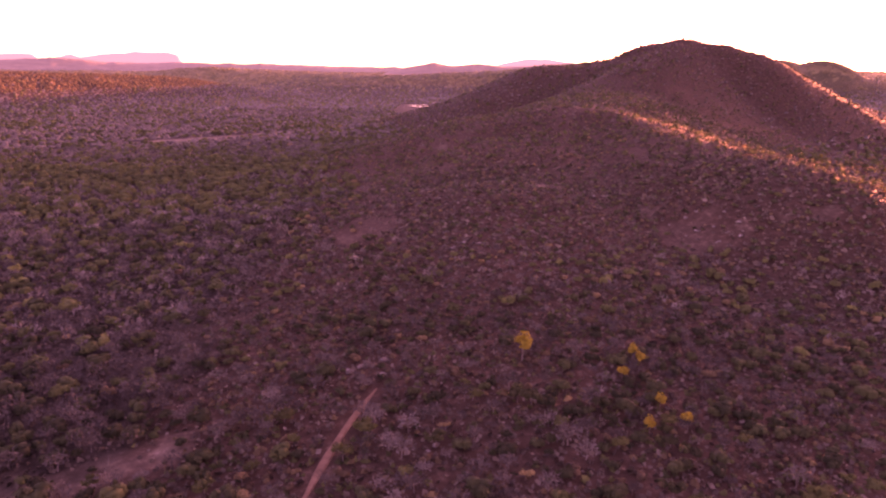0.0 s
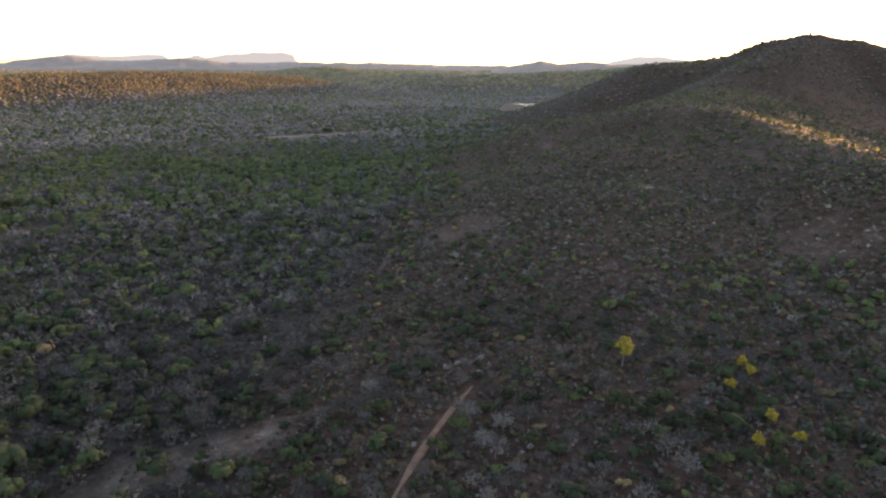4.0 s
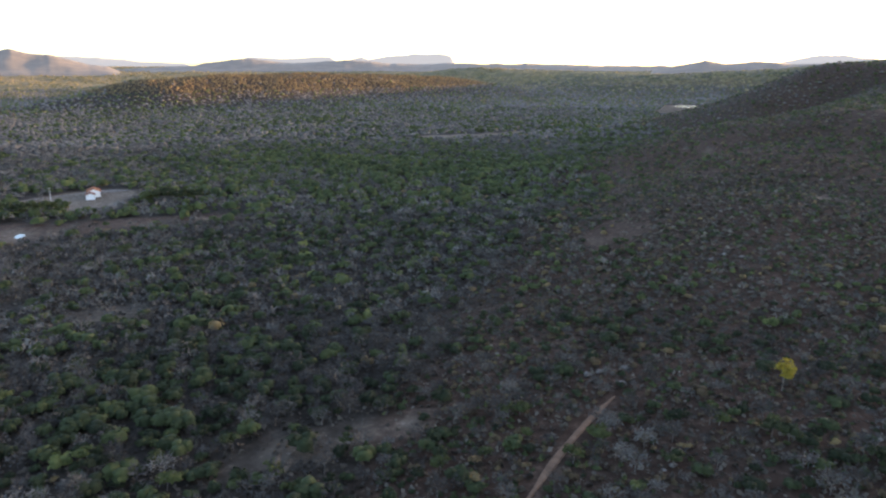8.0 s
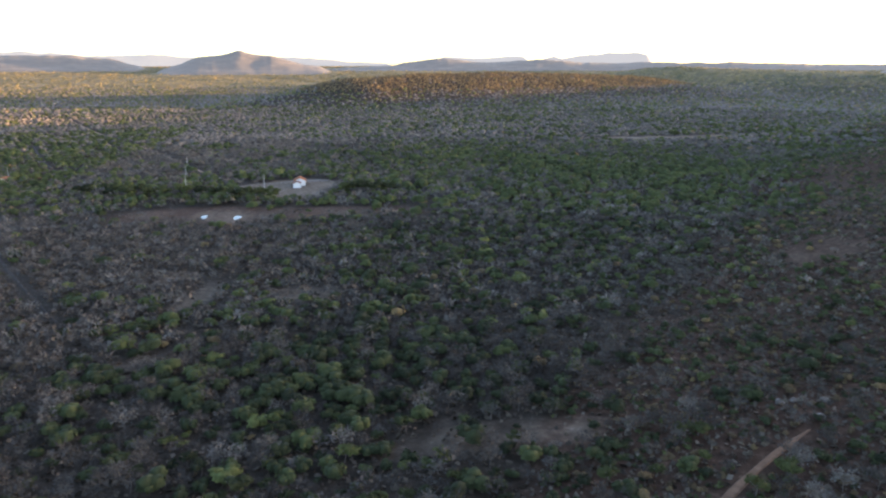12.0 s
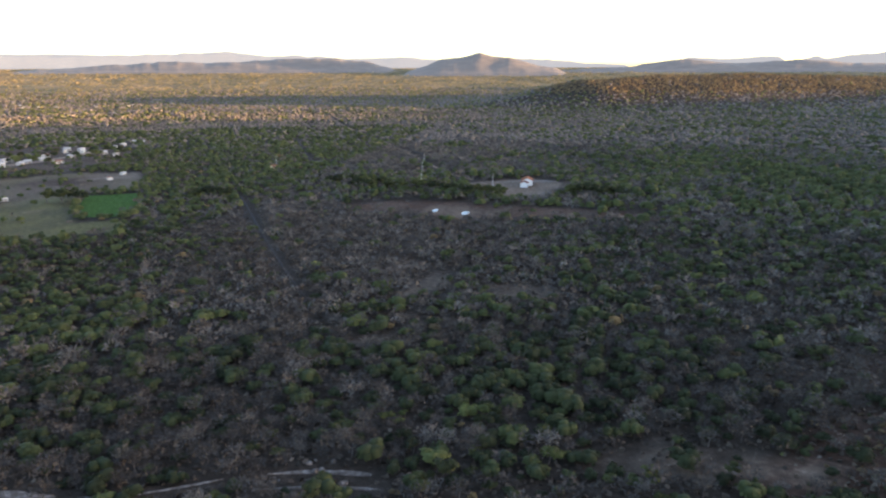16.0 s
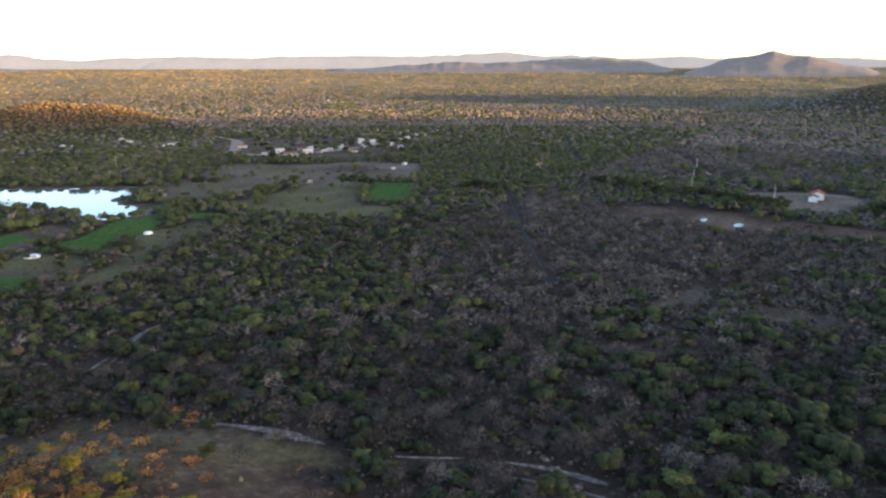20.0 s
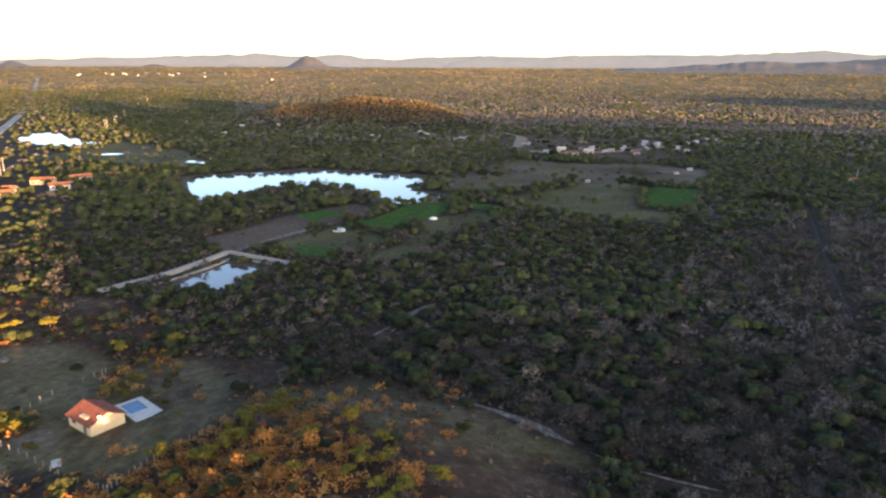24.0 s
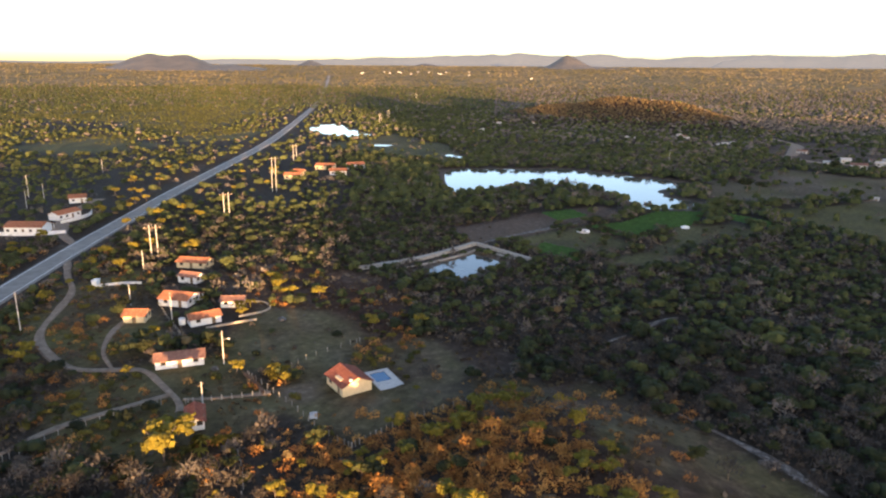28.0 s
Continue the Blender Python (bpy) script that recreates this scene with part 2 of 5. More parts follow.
LAKE = rounded([(-422, -244), (-437, -239), (-438, -227), (-450, -219), (-455, -204), (-462, -190), (-473, -183), (-472, -167), (-471, -150), (-464, -127), (-462, -106), (-459, -90), (-451, -75), (-451, -66), (-441, -73), (-434, -89), (-417, -97), (-405, -87), (-398, -88), (-397, -78), (-392, -70), (-390, -56), (-383, -67), (-377, -70), (-367, -65), (-367, -72), (-364, -80), (-359, -85), (-365, -93), (-379, -102), (-393, -110), (-402, -124), (-409, -145), (-407, -160), (-400, -172), (-387, -178), (-368, -184), (-354, -191), (-347, -196), (-372, -214)], 1)
DAM_POND = [(-205, -125), (-216, -124), (-231, -121), (-230, -114), (-226, -105), (-221, -105), (-213, -107), (-201, -108), (-200, -114), (-200, -122)]
FAR_LAKE = rounded([(-633, -552), (-693, -578), (-700, -556), (-648, -506), (-610, -432), (-576, -454), (-595, -505)])
SMALL_POND = [(-287, 208), (-285, 212), (-275, 211), (-270, 205), (-271, 196)]
TINY_POND = [(-294, 198), (-295, 204), (-286, 198), (-283, 194), (-287, 194)]
HILL_POND = rounded([(-15, 1385), (-32, 1440), (-66, 1445), (-72, 1395), (-45, 1365)])
MARSH = [rounded([(-520, -392), (-532, -392), (-538, -362), (-526, -366)]), rounded([(-497, -292), (-506, -288), (-498, -268), (-489, -270)])]
POOLS = [LAKE, DAM_POND, FAR_LAKE, SMALL_POND, TINY_POND, HILL_POND] + MARSH

ROAD = eased([(-20, -160), (-70, -196), (-108, -223), (-155, -257), (-205, -291), (-254, -325), (-311, -361), (-378, -404), (-488, -474), (-746, -664), (-1051, -894), (-1524, -1264), (-2100, -1720)], 12)
TRACKS = [
    ("dirt_lane", eased([(-152, -256), (-131, -225), (-124, -209), (-111, -196), (-96, -182), (-90, -169), (-87, -156), (-88, -149), (-93, -142), (-96, -137), (-92, -126), (-89, -117), (-86, -113)], 2), 1.0, "dirt"),
    ("house_lane", eased([(-92, -144), (-97, -156), (-107, -166), (-115, -171)], 2), 0.7, "dirt"),
    ("yard_lane", eased([(-90, -117), (-95, -110), (-102, -103)], 2), 0.7, "dirt"),
    ("field_lane", eased([(-48, -128), (-58, -128), (-67, -129), (-77, -126), (-91, -121)], 2), 0.8, "dirt"),
    ("roadside_lane", eased([(-158, -262), (-168, -290), (-190, -320), (-225, -345)], 3), 2.6, "dirt"),
    ("sandy_track", eased([(-137, -24), (-133, -16), (-128, -4), (-121, 5)], 2), 0.8, "sand"), ("sandy_track", eased([(-119, 8), (-115, 14), (-111, 30)], 2), 0.3, "sand"),
    ("sandy_track", eased([(-108, 37), (-103.5, 45), (-97, 52)], 2), 0.85, "sand"), ("sandy_track", eased([(-105, 33), (-99, 43), (-92, 51)], 2), 0.5, "sand"),
    ("hill_path", eased([(-24, 86), (-22.4, 96), (-20.9, 105.5), (-18.6, 116), (-16, 125), (-13.5, 132)], 3), 0.55, "clay"),
    ("grove_clearing", eased([(-199, -36), (-193, -40), (-187, -42)], 2), 1.3, "sand"), ("grove_clearing", eased([(-177, -45), (-170, -48)], 2), 1.1, "sand"),
    ("village_road", eased([(-810, -70), (-783, -56), (-740, -40), (-700, -42), (-658, -39), (-640, -48), (-610, -10), (-625, 30), (-650, 70), (-700, 110)], 6), 4.5, "dirt"),
    ("pond_lane", eased([(-243, -126), (-262, -122), (-285, -112), (-305, -104)], 4), 1.3, "sand"),
    ("straight_cutting", eased([(-484, 222), (-540, 240), (-600, 260), (-700, 300)], 8), 0.8, "soil"),
    ("straight_cutting", eased([(-198, 84), (-240, 93), (-290, 105), (-345, 119), (-390, 130)], 6), 0.6, "soil"),
    ("farm_lane", eased([(-349, 262), (-340, 285), (-330, 305), (-318, 312)], 4), 3.0, "sand"),
    ("long_cutting", eased([(-359, 275), (-388, 276), (-454, 300), (-587, 348), (-717, 380), (-1088, 512)], 8), 0.9, "dirt"),
]
# open land: (outline, kind, how bare of trees)
FIELDS = [
    ([(-472, -78), (-564, -41), (-546, 27), (-553, 72), (-520, 105), (-447, 90), (-452, 51), (-436, 21), (-460, 0), (-416, -22), (-390, -62)], "plough"),
    ([(-390, -30), (-447, 22), (-452, 51), (-364, 41), (-358, 63), (-334, 54), (-333, 26), (-357, -12)], "grass"),
    ([(-262, -150), (-318, -132), (-354, -106), (-336, -90), (-298, -110), (-268, -114), (-246, -128)], "tilled"),
    ([(-262, -116), (-301, -100), (-279, -74), (-259, -74), (-250, -98)], "grass"),
    ([(-244, -76), (-272, -62), (-320, -62), (-345, -40), (-330, -30), (-290, -50), (-267, -50), (-243, -58)], "grass"),
    ([(-328, 166), (-322, 208), (-287, 228), (-240, 268), (-212, 285), (-205, 268), (-232, 237), (-251, 212), (-265, 186), (-285, 184), (-311, 162)], "red"),
    ([(-350, 255), (-346, 293), (-326, 323), (-306, 310), (-279, 259), (-300, 250)], "bare"),
    ([(-118, -138), (-143, -146), (-150, -127), (-142, -104), (-128, -102), (-114, -108), (-108, -117)], "yard"),
    ([(-128, -104), (-148, -92), (-138, -70), (-116, -64), (-94, -72), (-100, -100), (-112, -108)], "yard"),
    ([(-147, -92), (-152, -72), (-146, -60), (-133, -62), (-130, -76)], "red"),
    ([(-108, -140), (-150, -210), (-124, -216), (-92, -190), (-84, -150)], "yard"),
    ([(-90, -150), (-112, -128), (-100, -96), (-72, -94), (-60, -118), (-70, -140)], "yard"),
    ([(-167, -20), (-171, -10), (-163, -6), (-159, -16)], "red"),
    ([(-640, -60), (-700, -70), (-790, -40), (-740, 140), (-600, 120), (-560, 60), (-590, -10)], "village"),
    ([(-505, 60), (-535, 70), (-530, 105), (-495, 100)], "bare"),
    ([(-500, -420), (-620, -425), (-570, -330), (-480, -255), (-455, -262), (-470, -330)], "grass"),
    ([(-75, 84), (-77, 99), (-62, 111), (-46, 122), (-44, 110), (-58, 99), (-70, 90)], "straw"),
    ([(-230, 690), (-300, 650), (-315, 660), (-266, 712), (-180, 800), (-170, 790)], "bare"),
    ([(-148, 76), (-158, 74), (-162, 92), (-150, 92)], "straw"), ([(-178, 106), (-186, 110), (-200, 135), (-188, 142), (-178, 120)], "straw"), ([(-150, 140), (-160, 134), (-172, 140), (-154, 156)], "straw"),
    ([(-36, 232), (-42, 245), (-34, 268), (-14, 256), (-18, 246)], "red"), ([(80, 225), (76, 250), (100, 252), (106, 228)], "red"),
    ([(-105, -15), (-108, 0), (-92, 22), (-82, 10), (-92, -20)], "red"),
    ([(-501, -605), (-813, -783), (-1087, -954), (-1191, -1252), (-742, -999), (-515, -747)], "grass"), ([(-439, -554), (-499, -513), (-601, -584), (-489, -590)], "grass"),
    ([(-328, -635), (-444, -665), (-420, -530), (-329, -539)], "grass"),
    ([(-132, -78), (-134, -56), (-143, -45), (-132, -24), (-127, -9), (-122, 3), (-114, 11), (-102, -10), (-105, -25), (-114, -37), (-115, -53)], "slope"),
    ([(-158, -183), (-177, -180), (-189, -164), (-186, -130), (-150, -97), (-136, -83), (-132, -126), (-137, -157)], "thin"),
    ([(-110, -98), (-104, -102), (-100, -97), (-105, -91)], "bare"),
    ([(-600, -700), (-760, -860), (-1150, -1300), (-900, -1500), (-500, -1000)], "grass"),
]
CROPS = [
    [(-380, 43), (-441, 56), (-432, 82), (-408, 81), (-368, 60)],
    [(-302, -98), (-318, -86), (-352, -79), (-366, -58), (-330, -57), (-310, -70), (-290, -70), (-293, -88)],
    [(-352, -46), (-368, -52), (-356, -26), (-342, -24)], [(-246, -102), (-262, -104), (-256, -84), (-242, -82)],
    [(-318, -128), (-334, -118), (-324, -106), (-306, -114)],
]


def gz(X, Y):
    """Height of the ground."""
    X, Y = np.asarray(X, float), np.asarray(Y, float)
    d = np.hypot(X, Y)
    knoll = ridge(X, Y, [(12, 500, 2, 60), (4, 480, 13, 75), (-2.8, 475, 35, 95), (-5, 470, 40, 110), (-10, 450, 47, 120), (-14, 425, 43, 110), (-17, 395, 40, 100), (-22.8, 340, 35, 85), (-27, 305, 34, 62), (-30, 290, 30, 42), (-32, 284, 26, 18), (-33, 282, 14, 10)])
    knoll = np.maximum(knoll, ridge(X, Y, [(-10, 450, 47, 98), (-6, 300, 23, 95), (-2, 170, 8, 75)]))
    big = ridge(X, Y, [(-2, 860, 20, 120), (-5, 830, 44, 130), (-9.6, 820, 75, 150), (-13.8, 820, 83, 150), (-16.3, 810, 99, 110), (-18.3, 820, 106, 100), (-20.5, 820, 99, 110),
                       (-22.3, 820, 92, 110), (-24, 830, 74, 110), (-27, 840, 36, 110), (-30, 850, 14, 110)])
    big = np.maximum(big, ridge(X, Y, [(-18.3, 820, 106, 100), (-13, 640, 54, 120), (-10, 450, 47, 120)]))
    # ridges unseen behind the big hill, added to shade the valley floor
    hidden_rear = ridge(X, Y, [(-2, 1220, 4, 60), (-4.5, 1220, 40, 80), (-10, 1250, 76, 120), (-15, 1250, 96, 120), (-20, 1250, 108, 120), (-23, 1250, 78, 110), (-27, 1250, 40, 90)])
    hidden_rear = np.maximum(hidden_rear, ridge(X, Y, [(-13, 1300, 88, 90), (-13.5, 1500, 91, 90), (-13.5, 1700, 90, 90), (-13.4, 1940, 86, 90)]))
    # hill out of view to the right, added to shade land beyond the road
    hidden_flank = ridge(X, Y, [(-46, 520, 30, 40), (-50, 470, 43, 50), (-56, 450, 45, 60), (-64, 430, 40, 60)])
    mesa = ridge(X, Y, [(47, 1430, 22, 110), (43, 1500, 47, 160), (38, 1590, 55.5, 190), (30, 1760, 54.5, 210), (22, 1960, 39.5, 210), (16, 2130, 7.5, 180)])
    mound = ridge(X, Y, [(110, 1010, 22, 90), (106.5, 1000, 33, 80), (103, 980, 29, 80), (100, 960, 12, 70)])
    back = ridge(X, Y, [(18, 2500, 44, 260), (11, 2400, 36, 260), (4, 2250, 34, 260), (-4, 2250, 50, 260), (-12, 2300, 78, 260), (-20, 2250, 79, 240), (-25, 2150, 88, 150), (-26.4, 2150, 74, 120), (-27.8, 2150, 88, 130), (-30.5, 2150, 40, 150)])
    spur = ridge(X, Y, [(115, 124, 3, 22), (108, 108, 8.5, 25), (104, 88, 9, 25), (96, 66, 6, 25), (80, 50, 3, 25)])
    z = np.maximum.reduce([knoll, big, hidden_rear, hidden_flank, mesa, mound, back, spur])
    z = z + 76 * smooth(1500, 4000, d)
    amp = np.clip(z / 30, 0.10, 1.0) * smooth(0, 200, d + 60)
    z = z + amp * (3.0 * fbm(X, Y, 90, 3, 3) + 1.2 * fbm(X, Y, 22, 5, 2))
    for pool in POOLS:
        q = inside(X, Y, pool)
        z = z * (1 - smooth(-25, -4, q)) - 1.2 * smooth(-1.5, 5, q)
    return z * (1 - 0.8 * smooth(20, 4, near_line(X, Y, ROAD[::3])) * (d < 1500))


def gh(x, y):
    return float(gz(np.array([x]), np.array([y]))[0])


def from_arrays(name, V, F, material, tone=None):
    """One mesh out of arrays of points and triangles or quads."""
    me = bpy.data.meshes.new(name)
    n, k = F.shape
    me.vertices.add(len(V))
    me.vertices.foreach_set("co", np.ascontiguousarray(V, np.float32).ravel())
    me.loops.add(n * k)
    me.loops.foreach_set("vertex_index", np.ascontiguousarray(F, np.int32).ravel())
    me.polygons.add(n)
    me.polygons.foreach_set("loop_start", np.arange(0, n * k, k, dtype=np.int32))
    me.update(calc_edges=True)
    if tone is not None:
        me.attributes.new("tone", "FLOAT", "POINT").data.foreach_set("value", np.ascontiguousarray(tone, np.float32))
    me.materials.append(material)
    return me


def part(name, bm, material, parent=None, label=""):
    """Links a bmesh as one object, under its thing or part."""
    me = bpy.data.meshes.new(name)
    bm.to_mesh(me)
    bm.free()
    me.materials.append(material)
    ob = new(name, me)
    ob.parent = parent
    if label:
        tagged(ob, label)
    return ob


def thing(name, label, category, x, y, rz=0.0, group="", dz=0.0, kind=""):
    """An empty on the ground that holds the parts of a thing."""
    e = new(name)
    e.matrix_world = pose(x, y, gh(x, y) + dz, 0, 0, rz)
    return tagged(e, label, category, group, kind)


EDGE_D, EDGE_AZ = (0, 102, 125, 156, 205, 293, 444, 613, 700), (32, 30, 27, 22, 17, 12, 7, 3, 2)


def hillside(X, Y):
    """How far a place lies on the dry slope of the ridge rather than in the valley."""
    d, az = np.hypot(X, Y), np.degrees(np.arctan2(-X, Y))
    edge = np.interp(d, EDGE_D, EDGE_AZ) + 4.0 * fbm(X, Y, 45, 47) + 2.0 * fbm(X, Y, 14, 48)
    return smooth(-3, 3, edge - az) * smooth(720, 640, d)


def weights(X, Y):
    """How far the land is red, grassy, bare, or the open plain far off."""
    d = np.hypot(X, Y)
    w = {k: np.zeros_like(d) for k in ("red", "grass", "bare", "far")}
    hill = smooth(3.0, 9, gz(X, Y)) * smooth(1100, 900, d)
    w["red"] = np.maximum(hill, hillside(X, Y)) * (0.70 + 0.35 * fbm(X, Y, 60, 9))
    wob = 3.5 * fbm(X, Y, 14, 11) + np.clip(d / 80, 0, 7) * fbm(X, Y, 40, 13)
    for poly, kind in FIELDS:
        q = smooth(-2, 4, inside(X, Y, poly) + wob)
        if kind == "village":
            w["red"], w["bare"] = np.maximum(w["red"], q * 0.6), np.maximum(w["bare"], q * 0.25 * (1 + fbm(X, Y, 20, 23)))
        elif kind == "thin":
            w["red"], w["bare"] = np.maximum(w["red"], q), np.maximum(w["bare"], q * 0.4 * np.clip(0.35 + fbm(X, Y, 14, 36), 0, 1))
        elif kind == "slope":
            w["red"], w["grass"] = np.maximum(w["red"], q * 0.8), np.maximum(w["grass"], q * np.clip(0.4 + 0.7 * fbm(X, Y, 10, 32), 0, 0.7))
            w["bare"] = np.maximum(w["bare"], q * 0.35 * np.clip(0.2 + fbm(X, Y, 8, 34), 0, 1))
        elif kind == "tilled":
            w["red"] = np.maximum(w["red"], q)
            w["bare"] = np.maximum(w["bare"], q * (0.42 + 0.25 * fbm(X, Y, 22, 31)))
        elif kind == "straw":
            w["bare"] = np.maximum(w["bare"], q * 0.62 * np.clip(0.55 + 0.9 * fbm(X, Y, 7, 28), 0, 1))
        elif kind == "yard":
            w["red"], w["grass"] = np.maximum(w["red"], q * 0.8), np.maximum(w["grass"], q * np.clip(0.50 + 0.8 * fbm(X, Y, 16, 29), 0.1, 0.9))
            w["bare"] = np.maximum(w["bare"], q * 0.55 * np.clip(0.15 + fbm(X, Y, 12, 30), 0, 1))
        elif kind == "plough":
            w["bare"], w["red"] = np.maximum(w["bare"], q * 0.62 * np.clip(0.5 + fbm(X, Y, 30, 27), 0, 1)), np.maximum(w["red"], q * 0.6)
            w["grass"] = np.maximum(w["grass"], q * np.clip(0.30 + 0.9 * fbm(X, Y, 45, 29), 0, 0.8))
        else:
            if kind == "red":
                w["bare"] = np.maximum(w["bare"], q * 0.25 * np.clip(0.5 + fbm(X, Y, 9, 25), 0, 1))
            w[kind] = np.maximum(w[kind], q * (0.7 + 0.5 * fbm(X, Y, 11, 21)))
    for pool in POOLS:
        w["bare"] = np.maximum(w["bare"], 0.55 * smooth(-9, -1, inside(X, Y, pool) + 2 * wob * 0.5))
    w["bare"] = np.maximum(w["bare"], 0.5 * smooth(0.52, 0.95, fbm(X, Y, 26, 33) + 0.35 * fbm(X, Y, 5, 37)) * (d < 900))
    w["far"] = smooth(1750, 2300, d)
    return {k: np.clip(v, 0, 1) for k, v in w.items()}


# the ground: one sheet, fine near the camera and under the view
def build_ground():
    a = np.concatenate([np.arange(-42, 160, 0.52), np.arange(160, 315, 2.5)])
    r = np.concatenate([[0.02], np.geomspace(12, 90, 22)[:-1], np.geomspace(90, 700, 135)[:-1], np.geomspace(700, 4950, 95)])
    A, Rr = np.meshgrid(np.radians(a), r)
    X, Y = (-np.sin(A) * Rr + 0.8 * smooth(12, 0, Rr)).ravel(), (np.cos(A) * Rr).ravel()
    Z = gz(X, Y)
    na, nr = len(a), len(r)
    i = np.arange(nr - 1)[:, None] * na + np.arange(na)[None]
    j = np.arange(nr - 1)[:, None] * na + (np.arange(na)[None] + 1) % na
    F = np.stack([i, j, j + na, i + na], -1).reshape(-1, 4)
    me = from_arrays("ground", np.stack([X, Y, Z], -1), F[:, ::-1], M_SOIL)
    for k, v in weights(X, Y).items():
        me.attributes.new(k, "FLOAT", "POINT").data.foreach_set("value", v.astype(np.float32))
    me.shade_smooth()
    return tagged(new("ground", me), "dark scrubland soil and litter rising into a ridge", "ground", kind="structure")


build_ground()


def sheet(name, poly, z, material, label, category, kind="structure"):
    bm = bmesh.new()
    bm.faces.new([bm.verts.new((x, y, z)) for x, y in poly])
    bmesh.ops.triangulate(bm, faces=bm.faces[:])
    for f in bm.faces:
        if f.normal.z < 0:
            f.normal_flip()
    return tagged(part(name, bm, material), label, category, kind=kind)


for nm, pool, lab in (("lake", LAKE, "wide calm reservoir mirroring the pale sky"), ("dam_pond", DAM_POND, "small farm pond behind a stone dam"), ("far_lake", FAR_LAKE, "pale lagoon beside the road"),
                      ("small_pond", SMALL_POND, "small cattle pond in bare earth"), ("tiny_pond", TINY_POND, "shrunken muddy pool in bare earth"), ("hill_pond", HILL_POND, "bright pond behind the wooded ridge"),
                      ("marsh_pool", MARSH[0], "shallow pool in a marsh meadow"), ("marsh_pool", MARSH[1], "shallow pool in a marsh meadow")):
    cx, cy = np.mean([p[0] for p in pool]), np.mean([p[1] for p in pool])
    grown = [(cx + (x - cx) * 1.06, cy + (y - cy) * 1.06) for x, y in pool]
    sheet("water_" + nm, grown, -0.28 + (76 * float(smooth(1500, 4000, math.hypot(cx, cy)))), M_WATER, lab, "water")


def strip(name, line, half, material, label, category, lift=0.12, wobble=0.0, crown=0.05, kind="structure", seed=3, taper=False):
    """A road or path laid on the ground along a line, a little proud of it and with sloping edges."""
    L = np.array(line)
    T = np.gradient(L, axis=0)
    N = np.stack([-T[:, 1], T[:, 0]], -1) / (np.linalg.norm(T, axis=1)[:, None] + 1e-9)
    rows, offs, ups = [], np.array([-1.15, -1, -0.5, 0, 0.5, 1, 1.15]), np.array([-0.5, lift, lift + crown * .7, lift + crown, lift + crown * .7, lift, -0.5])
    s = np.arange(len(L)) * 3.0
    wl = half * (1 + wobble * fbm(s, s * 0, 14, seed))
    if taper:
        wl = wl * (0.15 + 0.85 * np.clip(np.minimum(s, s[-1] - s) / 12, 0, 1))
    V = []
    for o, u in zip(offs, ups):
        P = L + N * (o * wl)[:, None]
        V.append(np.stack([P[:, 0], P[:, 1], gz(P[:, 0], P[:, 1]) + u], -1))
    base = np.maximum.reduce([v[:, 2] - u for v, u in zip(V[1:6], ups[1:6])])
    for v, u in zip(V, ups):
        v[:, 2] = np.where(u > 0, base * 0.6 + (v[:, 2] - u) * 0.4 + u, v[:, 2])
    V = np.stack(V, 1)
    n, k = len(L), len(offs)
    i = np.arange(n - 1)[:, None] * k + np.arange(k - 1)[None]
    F = np.stack([i, i + 1, i + 1 + k, i + k], -1).reshape(-1, 4)
    me = from_arrays(name, V.reshape(-1, 3), F[:, ::-1], material)
    me.shade_smooth()
    return tagged(new(name, me), label, category, kind=kind)


strip("road", ROAD, 4.6, M_ROAD, "straight grey asphalt highway across the plain", "road", 0.3)
for tn, line, half, kind in TRACKS:
    strip(tn, line, half, {"dirt": M_DIRT, "sand": M_SAND, "clay": M_CLAY, "soil": M_CUT}[kind],
          {"dirt": "worn pale dirt lane", "sand": "pale sandy track through scrub", "clay": "narrow reddish dirt path through scrub", "soil": "straight cleared line through dense scrub"}[kind], "path", 0.14, 0.9 if kind in ("sand", "clay") else 0.6, taper=kind in ("sand", "clay"))


# ---- hills and table mountains on the skyline ----
def range_of_hills(name, pts, dist, depth, material, label, seed, rough=0.08, table=False):
    """A row of hills far off, seen from the camera's side along (azimuth, elevation) of its crest."""
    a0, a1 = min(p[0] for p in pts), max(p[0] for p in pts)
    if not table:
        pts = pts + [(a0 - 2.2, -0.9), (a1 + 2.2, -0.9)]
        a0, a1 = a0 - 2.2, a1 + 2.2
    az = np.arange(a0, a1, 0.08)
    pts = sorted(pts)
    el = np.interp(az, [p[0] for p in pts], [p[1] for p in pts])
    k = np.ones(7) / 7
    if not table:
        el = np.convolve(np.pad(el, 3, mode="edge"), k, "valid")
    top = EYE + dist * np.tan(np.radians(el)) + rough * 45 * fbm(az * 10, az * 0, 12, seed, 3)
    ends = smooth(0, 0.9, az - a0) * smooth(0, 0.9, a1 - az)
    V = []
    steps = np.linspace(-1, 1, 25)
    for s in steps:
        d = dist + depth * s
        x, y = -np.sin(np.radians(az)) * d, np.cos(np.radians(az)) * d
        base = gz(x, y) - 3
        prof = np.exp(-(abs(s) * 1.55) ** 2) if not table else 1 / (1 + (abs(s) / 0.42) ** 7)
        gully = 1 + (0.0 if abs(s) < 0.05 else 0.30) * fbm(x, y, 210, seed + 3, 3)
        V.append(np.stack([x, y, base + np.maximum(top - base, 0) * ends * (prof * gully if abs(s) < 0.98 else 0)], -1))
    V = np.stack(V, 0)
    nr, na = V.shape[:2]
    i = np.arange(nr - 1)[:, None] * na + np.arange(na - 1)[None]
    F = np.stack([i, i + 1, i + 1 + na, i + na], -1).reshape(-1, 4)
